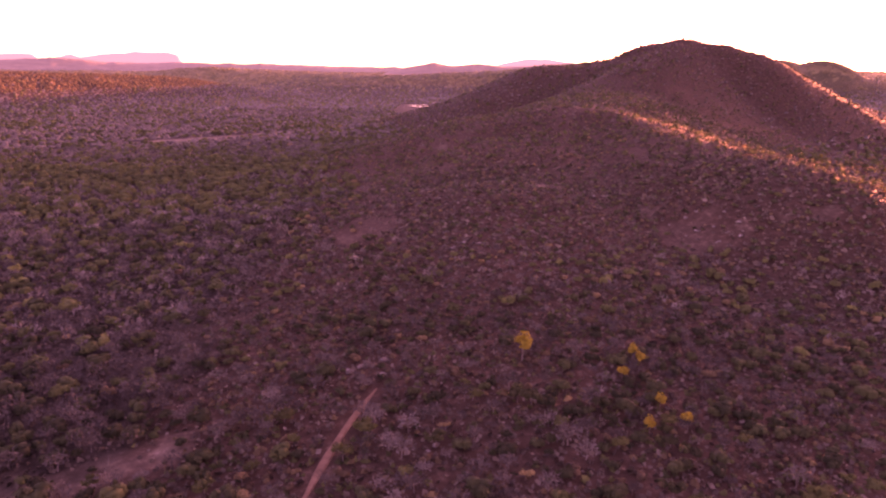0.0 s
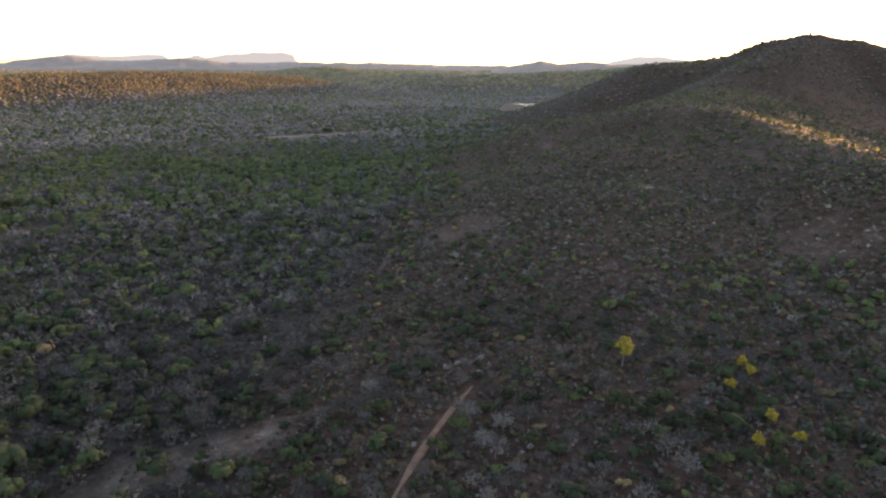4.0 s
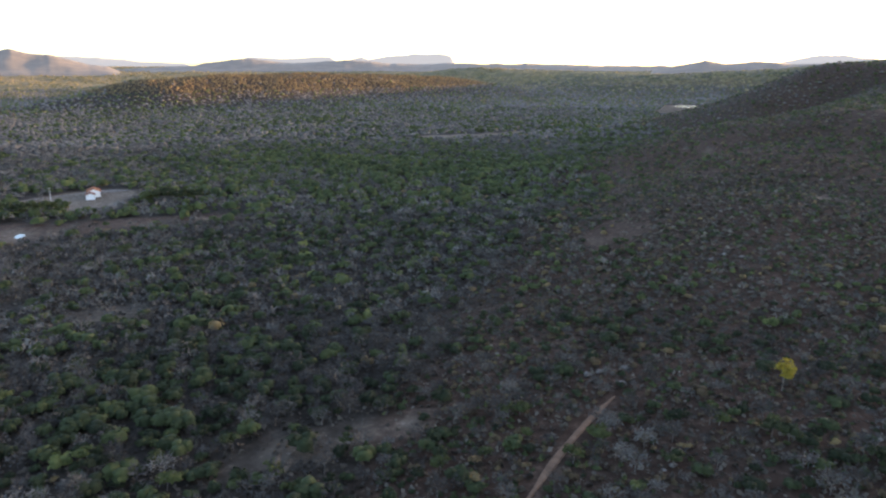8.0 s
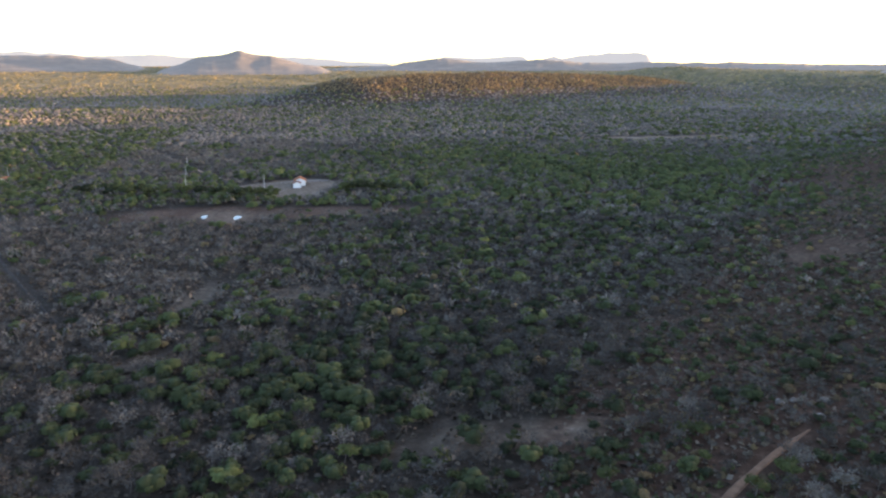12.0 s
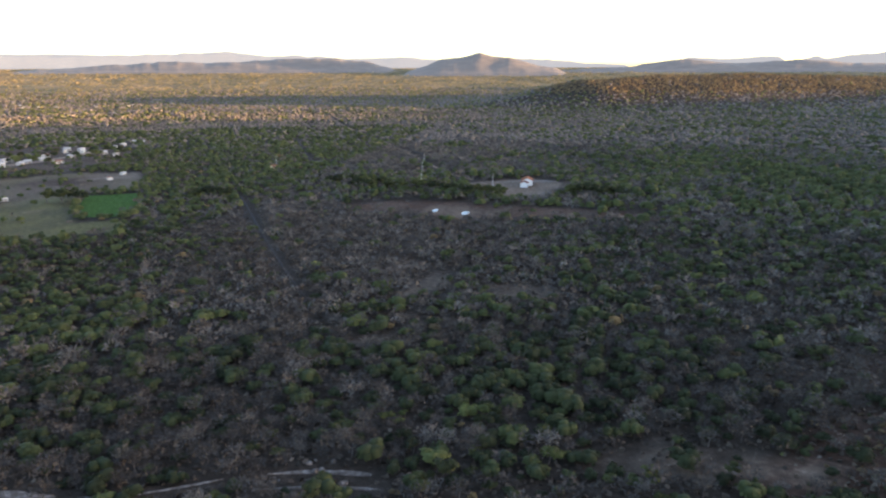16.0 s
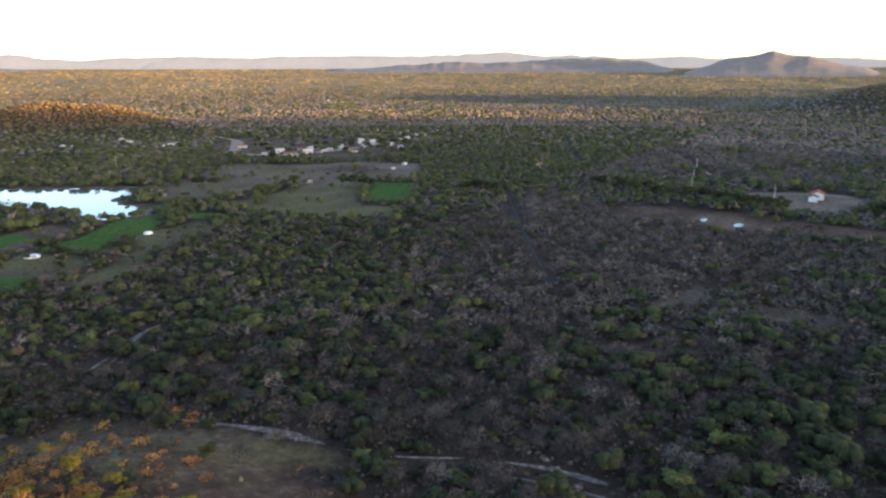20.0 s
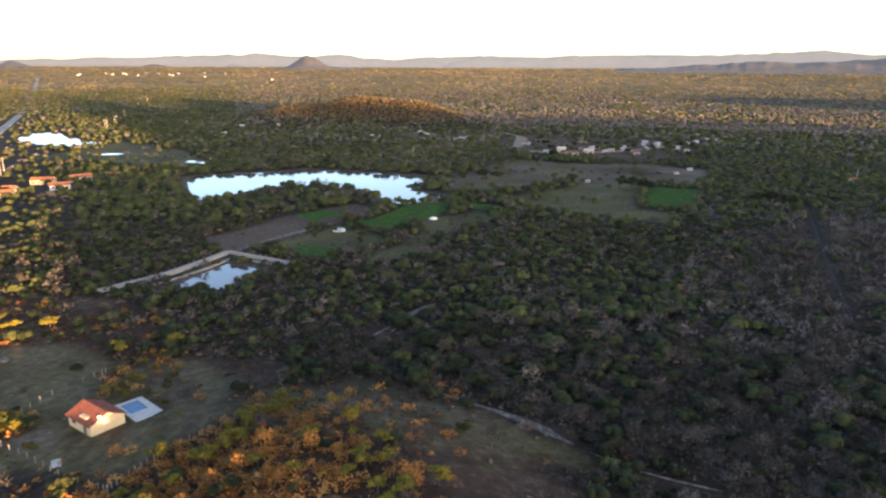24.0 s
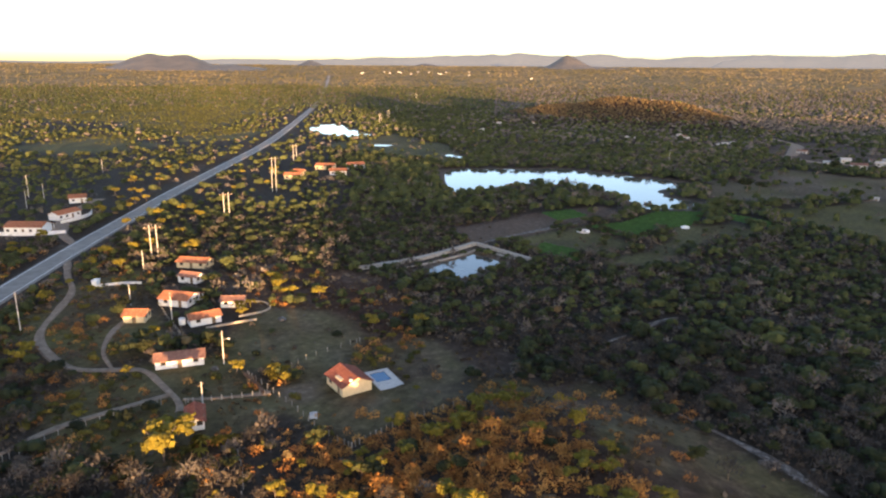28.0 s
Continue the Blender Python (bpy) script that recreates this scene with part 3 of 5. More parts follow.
    me = from_arrays(name, V.reshape(-1, 3), F[:, ::-1], material)
    me.shade_smooth()
    return tagged(new(name, me), label, "hills", kind="structure")


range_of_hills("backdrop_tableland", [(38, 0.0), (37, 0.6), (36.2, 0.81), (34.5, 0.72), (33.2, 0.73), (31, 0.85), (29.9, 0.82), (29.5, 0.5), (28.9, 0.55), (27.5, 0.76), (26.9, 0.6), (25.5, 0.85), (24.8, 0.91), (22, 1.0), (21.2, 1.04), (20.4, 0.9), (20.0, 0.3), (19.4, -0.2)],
               4600, 250, M_BLUE, "haze-blue table mountain on the horizon", 61, 0.03, True)
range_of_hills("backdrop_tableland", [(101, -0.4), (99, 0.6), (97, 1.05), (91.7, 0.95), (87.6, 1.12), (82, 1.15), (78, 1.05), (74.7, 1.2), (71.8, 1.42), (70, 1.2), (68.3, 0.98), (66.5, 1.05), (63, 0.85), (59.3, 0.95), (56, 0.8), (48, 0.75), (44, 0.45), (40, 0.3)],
               4650, 230, M_BLUE, "long haze-blue tableland on the horizon", 63, 0.05, True)
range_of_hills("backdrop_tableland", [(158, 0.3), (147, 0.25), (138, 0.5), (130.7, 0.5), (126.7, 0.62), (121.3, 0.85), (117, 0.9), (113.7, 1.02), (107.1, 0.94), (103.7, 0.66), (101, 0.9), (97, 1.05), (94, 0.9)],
               4680, 220, M_BLUE, "long haze-blue tableland on the horizon", 65, 0.05, True)
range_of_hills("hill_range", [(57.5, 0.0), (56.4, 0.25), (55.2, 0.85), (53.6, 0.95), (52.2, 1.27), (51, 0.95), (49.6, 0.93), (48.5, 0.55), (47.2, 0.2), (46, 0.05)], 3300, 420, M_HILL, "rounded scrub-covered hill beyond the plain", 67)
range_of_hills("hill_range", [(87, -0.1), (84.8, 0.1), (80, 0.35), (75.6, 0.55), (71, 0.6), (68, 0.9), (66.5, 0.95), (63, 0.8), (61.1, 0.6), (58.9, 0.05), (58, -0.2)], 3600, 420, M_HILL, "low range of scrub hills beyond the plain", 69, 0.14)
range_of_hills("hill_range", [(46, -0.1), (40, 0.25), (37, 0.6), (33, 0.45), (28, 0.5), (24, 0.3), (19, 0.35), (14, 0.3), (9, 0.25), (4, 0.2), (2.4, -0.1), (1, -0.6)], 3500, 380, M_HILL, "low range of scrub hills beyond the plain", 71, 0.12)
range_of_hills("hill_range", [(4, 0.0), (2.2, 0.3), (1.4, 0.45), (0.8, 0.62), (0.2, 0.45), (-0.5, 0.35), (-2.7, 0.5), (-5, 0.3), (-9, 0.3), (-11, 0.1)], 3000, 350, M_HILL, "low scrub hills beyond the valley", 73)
range_of_hills("backdrop_mountain", [(-3, 0.2), (-5, 0.5), (-6.9, 0.88), (-8.6, 0.8), (-10, 0.58), (-13, 0.3)], 4600, 260, M_BLUE, "haze-blue mountain on the horizon", 74)
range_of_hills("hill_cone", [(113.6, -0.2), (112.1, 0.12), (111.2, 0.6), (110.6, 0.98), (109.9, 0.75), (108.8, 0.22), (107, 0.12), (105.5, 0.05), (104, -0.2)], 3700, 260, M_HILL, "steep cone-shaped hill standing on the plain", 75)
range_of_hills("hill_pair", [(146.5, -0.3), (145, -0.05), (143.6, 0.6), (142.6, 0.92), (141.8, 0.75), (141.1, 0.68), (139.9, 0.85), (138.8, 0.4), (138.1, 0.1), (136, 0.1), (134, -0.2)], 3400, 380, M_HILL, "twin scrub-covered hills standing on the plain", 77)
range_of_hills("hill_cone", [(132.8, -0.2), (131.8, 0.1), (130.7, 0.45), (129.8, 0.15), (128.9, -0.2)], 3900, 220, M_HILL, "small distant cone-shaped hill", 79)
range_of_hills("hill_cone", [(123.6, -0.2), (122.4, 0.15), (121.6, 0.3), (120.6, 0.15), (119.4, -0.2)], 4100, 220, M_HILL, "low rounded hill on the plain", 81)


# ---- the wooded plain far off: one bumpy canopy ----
# tan paler than near leaves: distance haze and low sun put into the colour
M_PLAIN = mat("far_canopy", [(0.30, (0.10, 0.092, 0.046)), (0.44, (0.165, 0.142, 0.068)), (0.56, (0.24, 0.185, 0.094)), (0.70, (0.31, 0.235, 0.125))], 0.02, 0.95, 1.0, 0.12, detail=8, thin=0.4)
def far_canopy():
    a = np.radians(np.arange(-37, 158, 0.22))
    r = np.geomspace(1560, 4850, 105)
    A, D = np.meshgrid(a, r)
    n2 = np.random.default_rng(17)
    A = A + n2.uniform(-0.4, 0.4, A.shape) * radians(0.22)
    D = D * (1 + n2.uniform(-0.003, 0.003, D.shape))
    X, Y = -np.sin(A) * D, np.cos(A) * D
    g = gz(X.ravel(), Y.ravel()).reshape(X.shape)
    woods = smooth(-0.5, 0.25, fbm(X, Y, 170, 91) + 0.4 * fbm(X, Y, 45, 93))
    h = -1.2 + (0.35 + 0.65 * woods) * (1.2 + 0.6 * n2.uniform(-1, 1, X.shape) * np.clip(D / 1500, .9, 2.6) + 1.0 * fbm(X, Y, 26, 95))
    h = h - 4.5 * smooth(2050, 1560, D)
    h = np.where((np.abs(X + 44) < 55) & (Y > 1150) & (Y < 1475), -4, h)
    h = np.where(near_line(X, Y, ROAD) < 14, -3, h)
    for x, y in FAR_HOMES:
        h = np.where(np.hypot(X - x, Y - y) < 22, -2, h)
    na, nr = len(a), len(r)
    i = np.arange(nr - 1)[:, None] * na + np.arange(na - 1)[None]
    F = np.stack([i, i + 1, i + 1 + na, i + na], -1).reshape(-1, 4)
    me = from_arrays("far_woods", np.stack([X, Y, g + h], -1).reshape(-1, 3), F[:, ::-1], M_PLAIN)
    return tagged(new("far_woods", me), "wooded plain and scrub stretching to the horizon", "woods", kind="stuff")


FAR_HOMES = [(-1570, 114), (-1580, 141), (-1533, 167), (-1493, 230), (-1294, 225), (-1528, 297), (-1552, 308), (-1626, 143), (-1585, 173), (-1559, 240), (-1670, 117), (-2293, -1712), (-2437, -1703), (-2449, -1627), (-2530, -1595), (-2453, -1440),
             (-2692, -1440), (-2682, -1341), (-2480, -1660), (-2400, -1650), (-2560, -1560), (-2400, -1027), (-2470, -1321), (-2600, -1500), (-2340, -1740), (-2500, -1480), (-2420, -1560)]
far_canopy()

# ---- woods and scrub ----
rng = np.random.default_rng(7)


def blob(n_lat, n_lon, rough, squash, r):
    """A lumpy dome without a floor, radius about 1, as points and triangles."""
    V, F = [(0, 0, 1.0 * squash)], []
    for i in range(1, n_lat + 1):
        for j in range(n_lon):
            th = i / n_lat * 1.9
            ph = (j + 0.5 * (i % 2)) / n_lon * 2 * math.pi
            V.append((math.sin(th) * math.cos(ph), math.sin(th) * math.sin(ph), math.cos(th) * squash))
    V = np.array(V)
    V *= 1 + rough * r.uniform(-1, 1, (len(V), 1))
    for j in range(n_lon):
        F.append((0, 1 + j, 1 + (j + 1) % n_lon))
    for i in range(n_lat - 1):
        for j in range(n_lon):
            a, b = 1 + i * n_lon + j, 1 + i * n_lon + (j + 1) % n_lon
            F += [(a, a + n_lon, b), (b, a + n_lon, b + n_lon)]
    return V, np.array(F)


def cards(n, size, r, squash=0.75, inner=0.75, up=0.35, loose=0.55):
    """Small bent leaf clumps spread over a dome: two triangles each, facing out and up."""
    d = r.normal(size=(n, 3))
    d[:, 2] = np.abs(d[:, 2]) * 1.1 - 0.25
    d /= np.linalg.norm(d, axis=1)[:, None]
    lobes = r.normal(size=(5, 3))
    lobes /= np.linalg.norm(lobes, axis=1)[:, None]
    rad = inner + 0.28 * np.max(np.clip(d @ lobes.T, 0, 1) ** 3, 1) + r.uniform(-0.1, 0.1, n)
    c = d * rad[:, None] * np.array([1, 1, squash])
    nrm = d + r.normal(size=(n, 3)) * loose + np.array([0, 0, up])
    nrm /= np.linalg.norm(nrm, axis=1)[:, None]
    t = np.cross(nrm, r.normal(size=(n, 3)))
    t /= np.linalg.norm(t, axis=1)[:, None]
    b = np.cross(nrm, t)
    s = size * r.uniform(0.6, 1.3, (n, 1))
    V = np.stack([c - t * s, c - b * s * 0.8 + nrm * s * .1, c + t * s, c + b * s * 0.8 - nrm * s * .25], 1).reshape(-1, 3)
    k = np.arange(n)[:, None] * 4
    return V, np.concatenate([k + [0, 1, 2], k + [0, 2, 3]])


def twigs(n, r, squash=0.8, thick=0.03):
    """Bare thin branches that fan out from the crown's foot."""
    d = r.normal(size=(n, 3))
    d[:, 2] = np.abs(d[:, 2]) + 0.15
    d /= np.linalg.norm(d, axis=1)[:, None]
    a = d * r.uniform(0.1, 0.85, (n, 1)) * np.array([1, 1, squash]) + r.normal(size=(n, 3)) * 0.1
    e = a + (d * 0.35 + r.normal(size=(n, 3)) * 0.16 + np.array([0, 0, 0.08])) * r.uniform(0.6, 1.3, (n, 1))
    s = np.cross(d, r.normal(size=(n, 3)))
    s /= np.linalg.norm(s, axis=1)[:, None]
    V = np.stack([a - s * thick, a + s * thick, e + s * thick * .5], 1).reshape(-1, 3)
    return V, np.arange(3 * n).reshape(-1, 3)


def fuzz(n, size, r, squash=0.8):
    """Fine small clumps all through a crown, for a hazy leafless tree."""
    d = r.normal(size=(n, 3))
    d[:, 2] = np.abs(d[:, 2])
    c = d / np.linalg.norm(d, axis=1)[:, None] * r.uniform(0.25, 1.0, (n, 1)) ** 0.6 * np.array([1, 1, squash])
    t, b = r.normal(size=(n, 3)), r.normal(size=(n, 3))
    t /= np.linalg.norm(t, axis=1)[:, None]
    b /= np.linalg.norm(b, axis=1)[:, None]
    s = size * r.uniform(0.5, 1.4, (n, 1))
    V = np.stack([c - t * s, c + t * s, c + b * s * 1.3], 1).reshape(-1, 3)
    return V, np.arange(3 * n).reshape(-1, 3)


def stem(r, h=0.9, w=0.06, limbs=3):
    """A tapered trunk with a few limbs, in crown radii, below z = 0."""
    V, F = [], []

    def tube(p, q, a, b):
        p, q = np.array(p, float), np.array(q, float)
        ax = (q - p) / np.linalg.norm(q - p)
        u = np.cross(ax, [0.3, 0.9, 0.2])
        u /= np.linalg.norm(u)
        v = np.cross(ax, u)
        k = len(V)
        for c, s in ((p, a), (q, b)):
            for i in range(4):
                V.append(c + s * (u * math.cos(i * math.pi / 2) + v * math.sin(i * math.pi / 2)))
        for i in range(4):
            j = (i + 1) % 4
            F.extend([(k + i, k + j, k + 4 + j), (k + i, k + 4 + j, k + 4 + i)])
    bend = r.uniform(-0.12, 0.12, 2)
    tube((0, 0, -h), (bend[0], bend[1], -0.15), w, w * 0.75)
    for i in range(limbs):
        ph = 2 * math.pi * (i + r.uniform(0, 0.6)) / limbs
        tube((bend[0], bend[1], -0.2), (0.55 * math.cos(ph), 0.55 * math.sin(ph), 0.35), w * 0.6, w * 0.2)
    return np.array(V), np.array(F)


def join(*parts):
    V, F, o = [], [], 0
    for v, f in parts:
        V.append(v)
        F.append(f + o)
        o += len(v)
    return np.concatenate(V), np.concatenate(F)


def shrunk(vf, k):
    return vf[0] * k, vf[1]


def scatter(name, templates, pos, size, tone, material, label, category):
    """Joins many plants into one mesh; each takes one of the templates."""
    Vs, Fs, Ts, o = [], [], [], 0
    pick = rng.integers(0, len(templates), len(pos))
    for k, (V, F) in enumerate(templates):
        m = pick == k
        n = int(m.sum())
        if not n:
            continue
        a = rng.uniform(0, 2 * math.pi, n)
        ca, sa = np.cos(a)[:, None], np.sin(a)[:, None]
        s = size[m][:, None]
        st = rng.uniform(0.85, 1.2, (n, 1))
        x, y, z = V[:, 0][None] * s * st, V[:, 1][None] * s / st, V[:, 2][None] * s
        P = np.stack([x * ca - y * sa + pos[m, 0:1], x * sa + y * ca + pos[m, 1:2], z + pos[m, 2:3]], -1)
        Vs.append(P.reshape(-1, 3))
        Fs.append((F[None] + (np.arange(n) * len(V))[:, None, None] + o).reshape(-1, 3))
        Ts.append(np.repeat(tone[m], len(V)))
        o += n * len(V)
    me = from_arrays(name, np.concatenate(Vs), np.concatenate(Fs), material, np.concatenate(Ts))
    me.shade_smooth()
    return tagged(new(name, me), label, category, kind="stuff")


def tree_points(r0, r1, cell, az0=-37, az1=158):
    """Jittered plant places between two distances, kept off water, tracks, roads and fields; with their ground weights."""
    in0, in1 = r0, r1
    r0, r1 = r0 * 0.93, r1 * 1.07
    gx, gy = np.meshgrid(np.arange(-r1, r1 * 0.65, cell), np.arange(-r1, r1, cell * 0.87))
    gx[1::2] += cell / 2
    X, Y = gx.ravel(), gy.ravel()
    X, Y = X + rng.uniform(-.42, .42, X.size) * cell, Y + rng.uniform(-.42, .42, X.size) * cell
    d, az = np.hypot(X, Y), np.degrees(np.arctan2(-X, Y))
    q = (d > r0) & (d < r1) & (az > az0) & (az < az1)
    X, Y, d = X[q], Y[q], d[q]
    n = len(X)
    keep = rng.uniform(size=n) < np.clip((d - r0) / (0.14 * in0), 0, 1) * np.clip((r1 - d) / (0.14 * in1), 0, 1)
    if r0 < 1100:
        for pool in POOLS:
            keep &= inside(X, Y, pool) < (-1.5 if pool is DAM_POND else (-10 if pool is SMALL_POND or pool is TINY_POND else -4))
        keep &= near_line(X, Y, ROAD[::3]) > 9
        for tn, line, half, kind in TRACKS:
            keep &= near_line(X, Y, line) > half + (1.9 if "cutting" in tn else 1.2)
        for poly, kind in FIELDS:
            q = inside(X, Y, poly) + 3.5 * fbm(X, Y, 14, 11) + np.clip(np.hypot(X, Y) / 80, 0, 7) * fbm(X, Y, 40, 13)
            keep &= ~((q > 0) & (rng.uniform(size=n) < {"plough": 0.92, "bare": 0.96, "village": 0.78, "red": 0.84, "grass": 0.90, "straw": 0.8, "yard": 0.9, "tilled": 0.97, "slope": 0.85, "thin": 0.68}[kind]))
        for poly in CROPS:
            keep &= inside(X, Y, poly) < 0.5
        keep &= near_line(X, Y, [(-198, -141), (-210, -133), (-243, -126), (-233, -97)]) > 4
        for hx, hy, hr in HOMES:
            keep &= np.hypot(X - hx, Y - hy) > hr
        keep &= (fbm(X, Y, 26, 33) < 0.66) | (rng.uniform(size=n) < 0.2)
    keep &= ~((np.abs(X + 44) < 45) & (Y > 1150) & (Y < 1470))
    keep &= ~((np.hypot(X + 90, Y + 46) < 44) & (rng.uniform(size=n) < 0.8))
    X, Y = X[keep], Y[keep]
    return X, Y, gz(X, Y)


HOMES = [(-112, -90, 11), (-119, -86, 10), (-101, -131, 9), (-124, -147, 9), (-130, -168, 10), (-147, -183, 8), (-160, -196, 10), (-115, -167, 8), (-138, -151, 9), (-84, -107, 7),
         (-158, -298, 16), (-186, -312, 14), (-212, -346, 9), (-332, 305, 9), (-363, -300, 14), (-108, -124, 2), (-96, -92, 4)]


# leafier (+) and barer (-) tracts of the woods: x, y, radius, change
TRACTS = [(-200, 420, 130, .42), (-455, 125, 60, .6), (-290, 45, 70, .4), (-172, -8, 45, .08), (-235, 15, 55, .15), (-130, 20, 35, -.15), (-115, 110, 48, .28), (-330, 370, 110, .25), (-100, 620, 110, .15),
          (-225, 130, 80, -.3), (-195, 52, 42, -.25), (-700, 300, 320, -.28), (-480, 330, 120, -.2), (-330, 130, 60, -.2), (-900, -80, 250, -.15), (-110, 60, 30, -.12), (-250, -110, 30, -.2)]
def kinds(X, Y, Z):
    """Sorts plants: 0 green, 1 grey and leafless, 2 dry and brown."""
    d, az = np.hypot(X, Y), np.degrees(np.arctan2(-X, Y))
    n = len(X)
    u = rng.uniform(size=(4, n))
    slope_ = np.maximum(hillside(X, Y), smooth(8, 14, Z) * smooth(1150, 1000, d))
    pg = 0.40 + 0.34 * fbm(X, Y, 75, 41) + 0.26 * fbm(X, Y, 22, 43) + 0.10 * slope_
    for x, y, r, a in TRACTS:
        pg = pg + a * np.exp(-((X - x) ** 2 + (Y - y) ** 2) / (r * r))
    damp = (near_line(X, Y, LAKE) < 110) | (near_line(X, Y, DAM_POND) < 55) | ((-X - Y > 235) & (d < 900))
    pg = np.where(damp, np.maximum(pg, 0.72), pg)
    pg = np.where((az > 116) & (d > 330), 0.85, pg)
    k = np.where(u[0] < pg, 0, 1)
    spur = smooth(55, 25, np.hypot(X + 88, Y + 45))
    # far hilltops get extra dry plants: their sunlit gold put in as colour
    pd = 0.015 + 0.16 * slope_ + 0.55 * spur + 0.16 * (d > 1350) + 0.75 * ((d > 850) & (d < 2100) & (Z > np.where(d > 1250, 26, 9)))
    return np.where(u[1] < pd, 2, k)


def grow(r0, r1, cell, sizes, lods, tag):
    X, Y, Z = tree_points(r0, r1, cell)
    bare = hillside(X, Y)
    d, az = np.hypot(X, Y), np.degrees(np.arctan2(-X, Y))
    q = rng.uniform(size=len(X)) > np.maximum(0.22 * bare, 0.8 * smooth(124, 132, az) * smooth(300, 420, d) * smooth(1500, 1200, d))
    X, Y, Z, bare = X[q], Y[q], Z[q], bare[q]
    k = kinds(X, Y, Z)
    if tag == "near":
        d = np.hypot(X, Y)
        one = (d < 132) & (d > 92) & (rng.uniform(size=len(X)) < 0.36) | (np.hypot(X + 88, Y + 48) < 34) & (rng.uniform(size=len(X)) < 0.3)
        SINGLES.extend(zip(X[one], Y[one], k[one]))
        X, Y, Z, k, bare = X[~one], Y[~one], Z[~one], k[~one], bare[~one]
    for c, (nm, m, lab, cat) in enumerate((("green_trees", M_GREEN, "dense green thorny scrub trees of the valley", "trees"),
                                           ("leafless_trees", M_GREY, "grey leafless scrub trees in the dry season", "trees"),
                                           ("dry_shrubs", M_DRY, "ochre and brown dry shrubs", "shrubs"))):
        q = k == c
        if not q.any():
            continue
        n = int(q.sum())
        s = rng.uniform(*sizes, n) * (1 - 0.25 * bare[q]) * (1 - 0.45 * smooth(9, 16, Z[q]) * (np.hypot(X[q], Y[q]) < 1150) * (np.degrees(np.arctan2(-X[q], Y[q])) < 15)) * (0.75 if c == 2 else 1.0) * rng.choice([0.62, 0.85, 1.0, 1.0, 1.22], n) * (1 + 0.15 * fbm(X[q], Y[q], 60, 53))
        low = (-X[q] - Y[q] > 200) & (np.hypot(X[q], Y[q]) < 620) & (near_line(X[q], Y[q], LAKE) > 60)
        s = np.where(low, s * 0.86, s)
        lift = 0.62 if r0 < 600 else (0.4 if r0 < 2000 else 0.1)
        pos = np.stack([X[q], Y[q], Z[q] + s * lift], -1)
        # leaf tone rises with each ring outward, painting distance haze into the colour
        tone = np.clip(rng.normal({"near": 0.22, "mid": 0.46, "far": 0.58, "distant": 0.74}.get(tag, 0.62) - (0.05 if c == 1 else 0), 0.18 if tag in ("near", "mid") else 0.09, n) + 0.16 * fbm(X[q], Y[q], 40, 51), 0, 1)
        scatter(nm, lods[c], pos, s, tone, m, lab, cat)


r_ = np.random.default_rng(3)
SINGLES = []


def clump(lobes, lat, lon, nc, size, squash=0.7):
    """A rounded crown of a few lobes with small leaf clumps over them."""
    out = []
    for i in range(lobes):
        a, q = 2 * math.pi * (i + r_.uniform(0, .7)) / lobes, (r_.uniform(0.28, 0.5) if lobes > 1 else 0)
        k = r_.uniform(0.5, 0.68) if lobes > 1 else 0.9
        v, f = shrunk(blob(lat, lon, 0.13, squash, r_), 0.92)
        out.append((v * k + np.array([q * math.cos(a), q * math.sin(a), r_.uniform(-.12, .16)]), f))
        if nc:
            v, f = cards(nc // lobes, size / k, r_, squash, 0.8, 0.3, 0.38)
            out.append((v * k + np.array([q * math.cos(a), q * math.sin(a), 0.02]), f))
    return join(*out)


def lod(lobes, lat, lon, nc, size, nt, thick, stems=False):
    def foot(w):
        return [stem(r_, 1.0, w, 2)] if stems else []
    green = [join(clump(lobes, lat, lon, nc, size), *foot(.05)) for _ in range(8)]
    grey = [join(twigs(nt, r_, 0.85, thick), fuzz(int(nt * .9), size * 0.8, r_), *foot(.045)) if nt else clump(1, lat, lon, 0, 0, .6) for _ in range(8)]
    dry = [join(clump(max(1, lobes - 1), lat, lon, nc * 2 // 3, size * 1.1, 0.6)) for _ in range(6)]
    return green, grey, dry


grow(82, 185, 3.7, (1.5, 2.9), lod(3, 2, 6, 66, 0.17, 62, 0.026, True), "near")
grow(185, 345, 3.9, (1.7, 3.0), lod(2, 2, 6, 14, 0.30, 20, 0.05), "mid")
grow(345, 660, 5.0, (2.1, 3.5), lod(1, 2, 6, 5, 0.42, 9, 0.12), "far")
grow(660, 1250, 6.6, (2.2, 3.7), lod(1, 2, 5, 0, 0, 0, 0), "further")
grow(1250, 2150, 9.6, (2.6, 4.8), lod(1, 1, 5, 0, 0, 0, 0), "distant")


def hill_shrubs(r0, r1, cell, lo, hi, nc):
    """Low shrubs and tussocks on the dry slope of the ridge."""
    X, Y, Z = tree_points(r0, r1, cell, -37, 40)
    q = rng.uniform(size=len(X)) < 0.85 * np.maximum(hillside(X, Y), smooth(8, 14, Z)) * np.clip(.75 + fbm(X, Y, 18, 59), .1, 1)
    X, Y, Z = X[q], Y[q], Z[q]
    u = rng.uniform(size=len(X)) + .3 * fbm(X, Y, 30, 61)
    for nm, m, w, tm, lab in (("slope_shrubs", M_GREEN, u < .40, .42, "low olive shrubs on the dry slope"), ("slope_tussocks", M_TUSSOCK, (u >= .40) & (u < .76), .42, "grey leafless tussocks on the dry slope"),
                              ("slope_dry_grass", M_DRY, u >= .76, .25, "dry ochre tussocks on the dry slope")):
        n = int(w.sum())
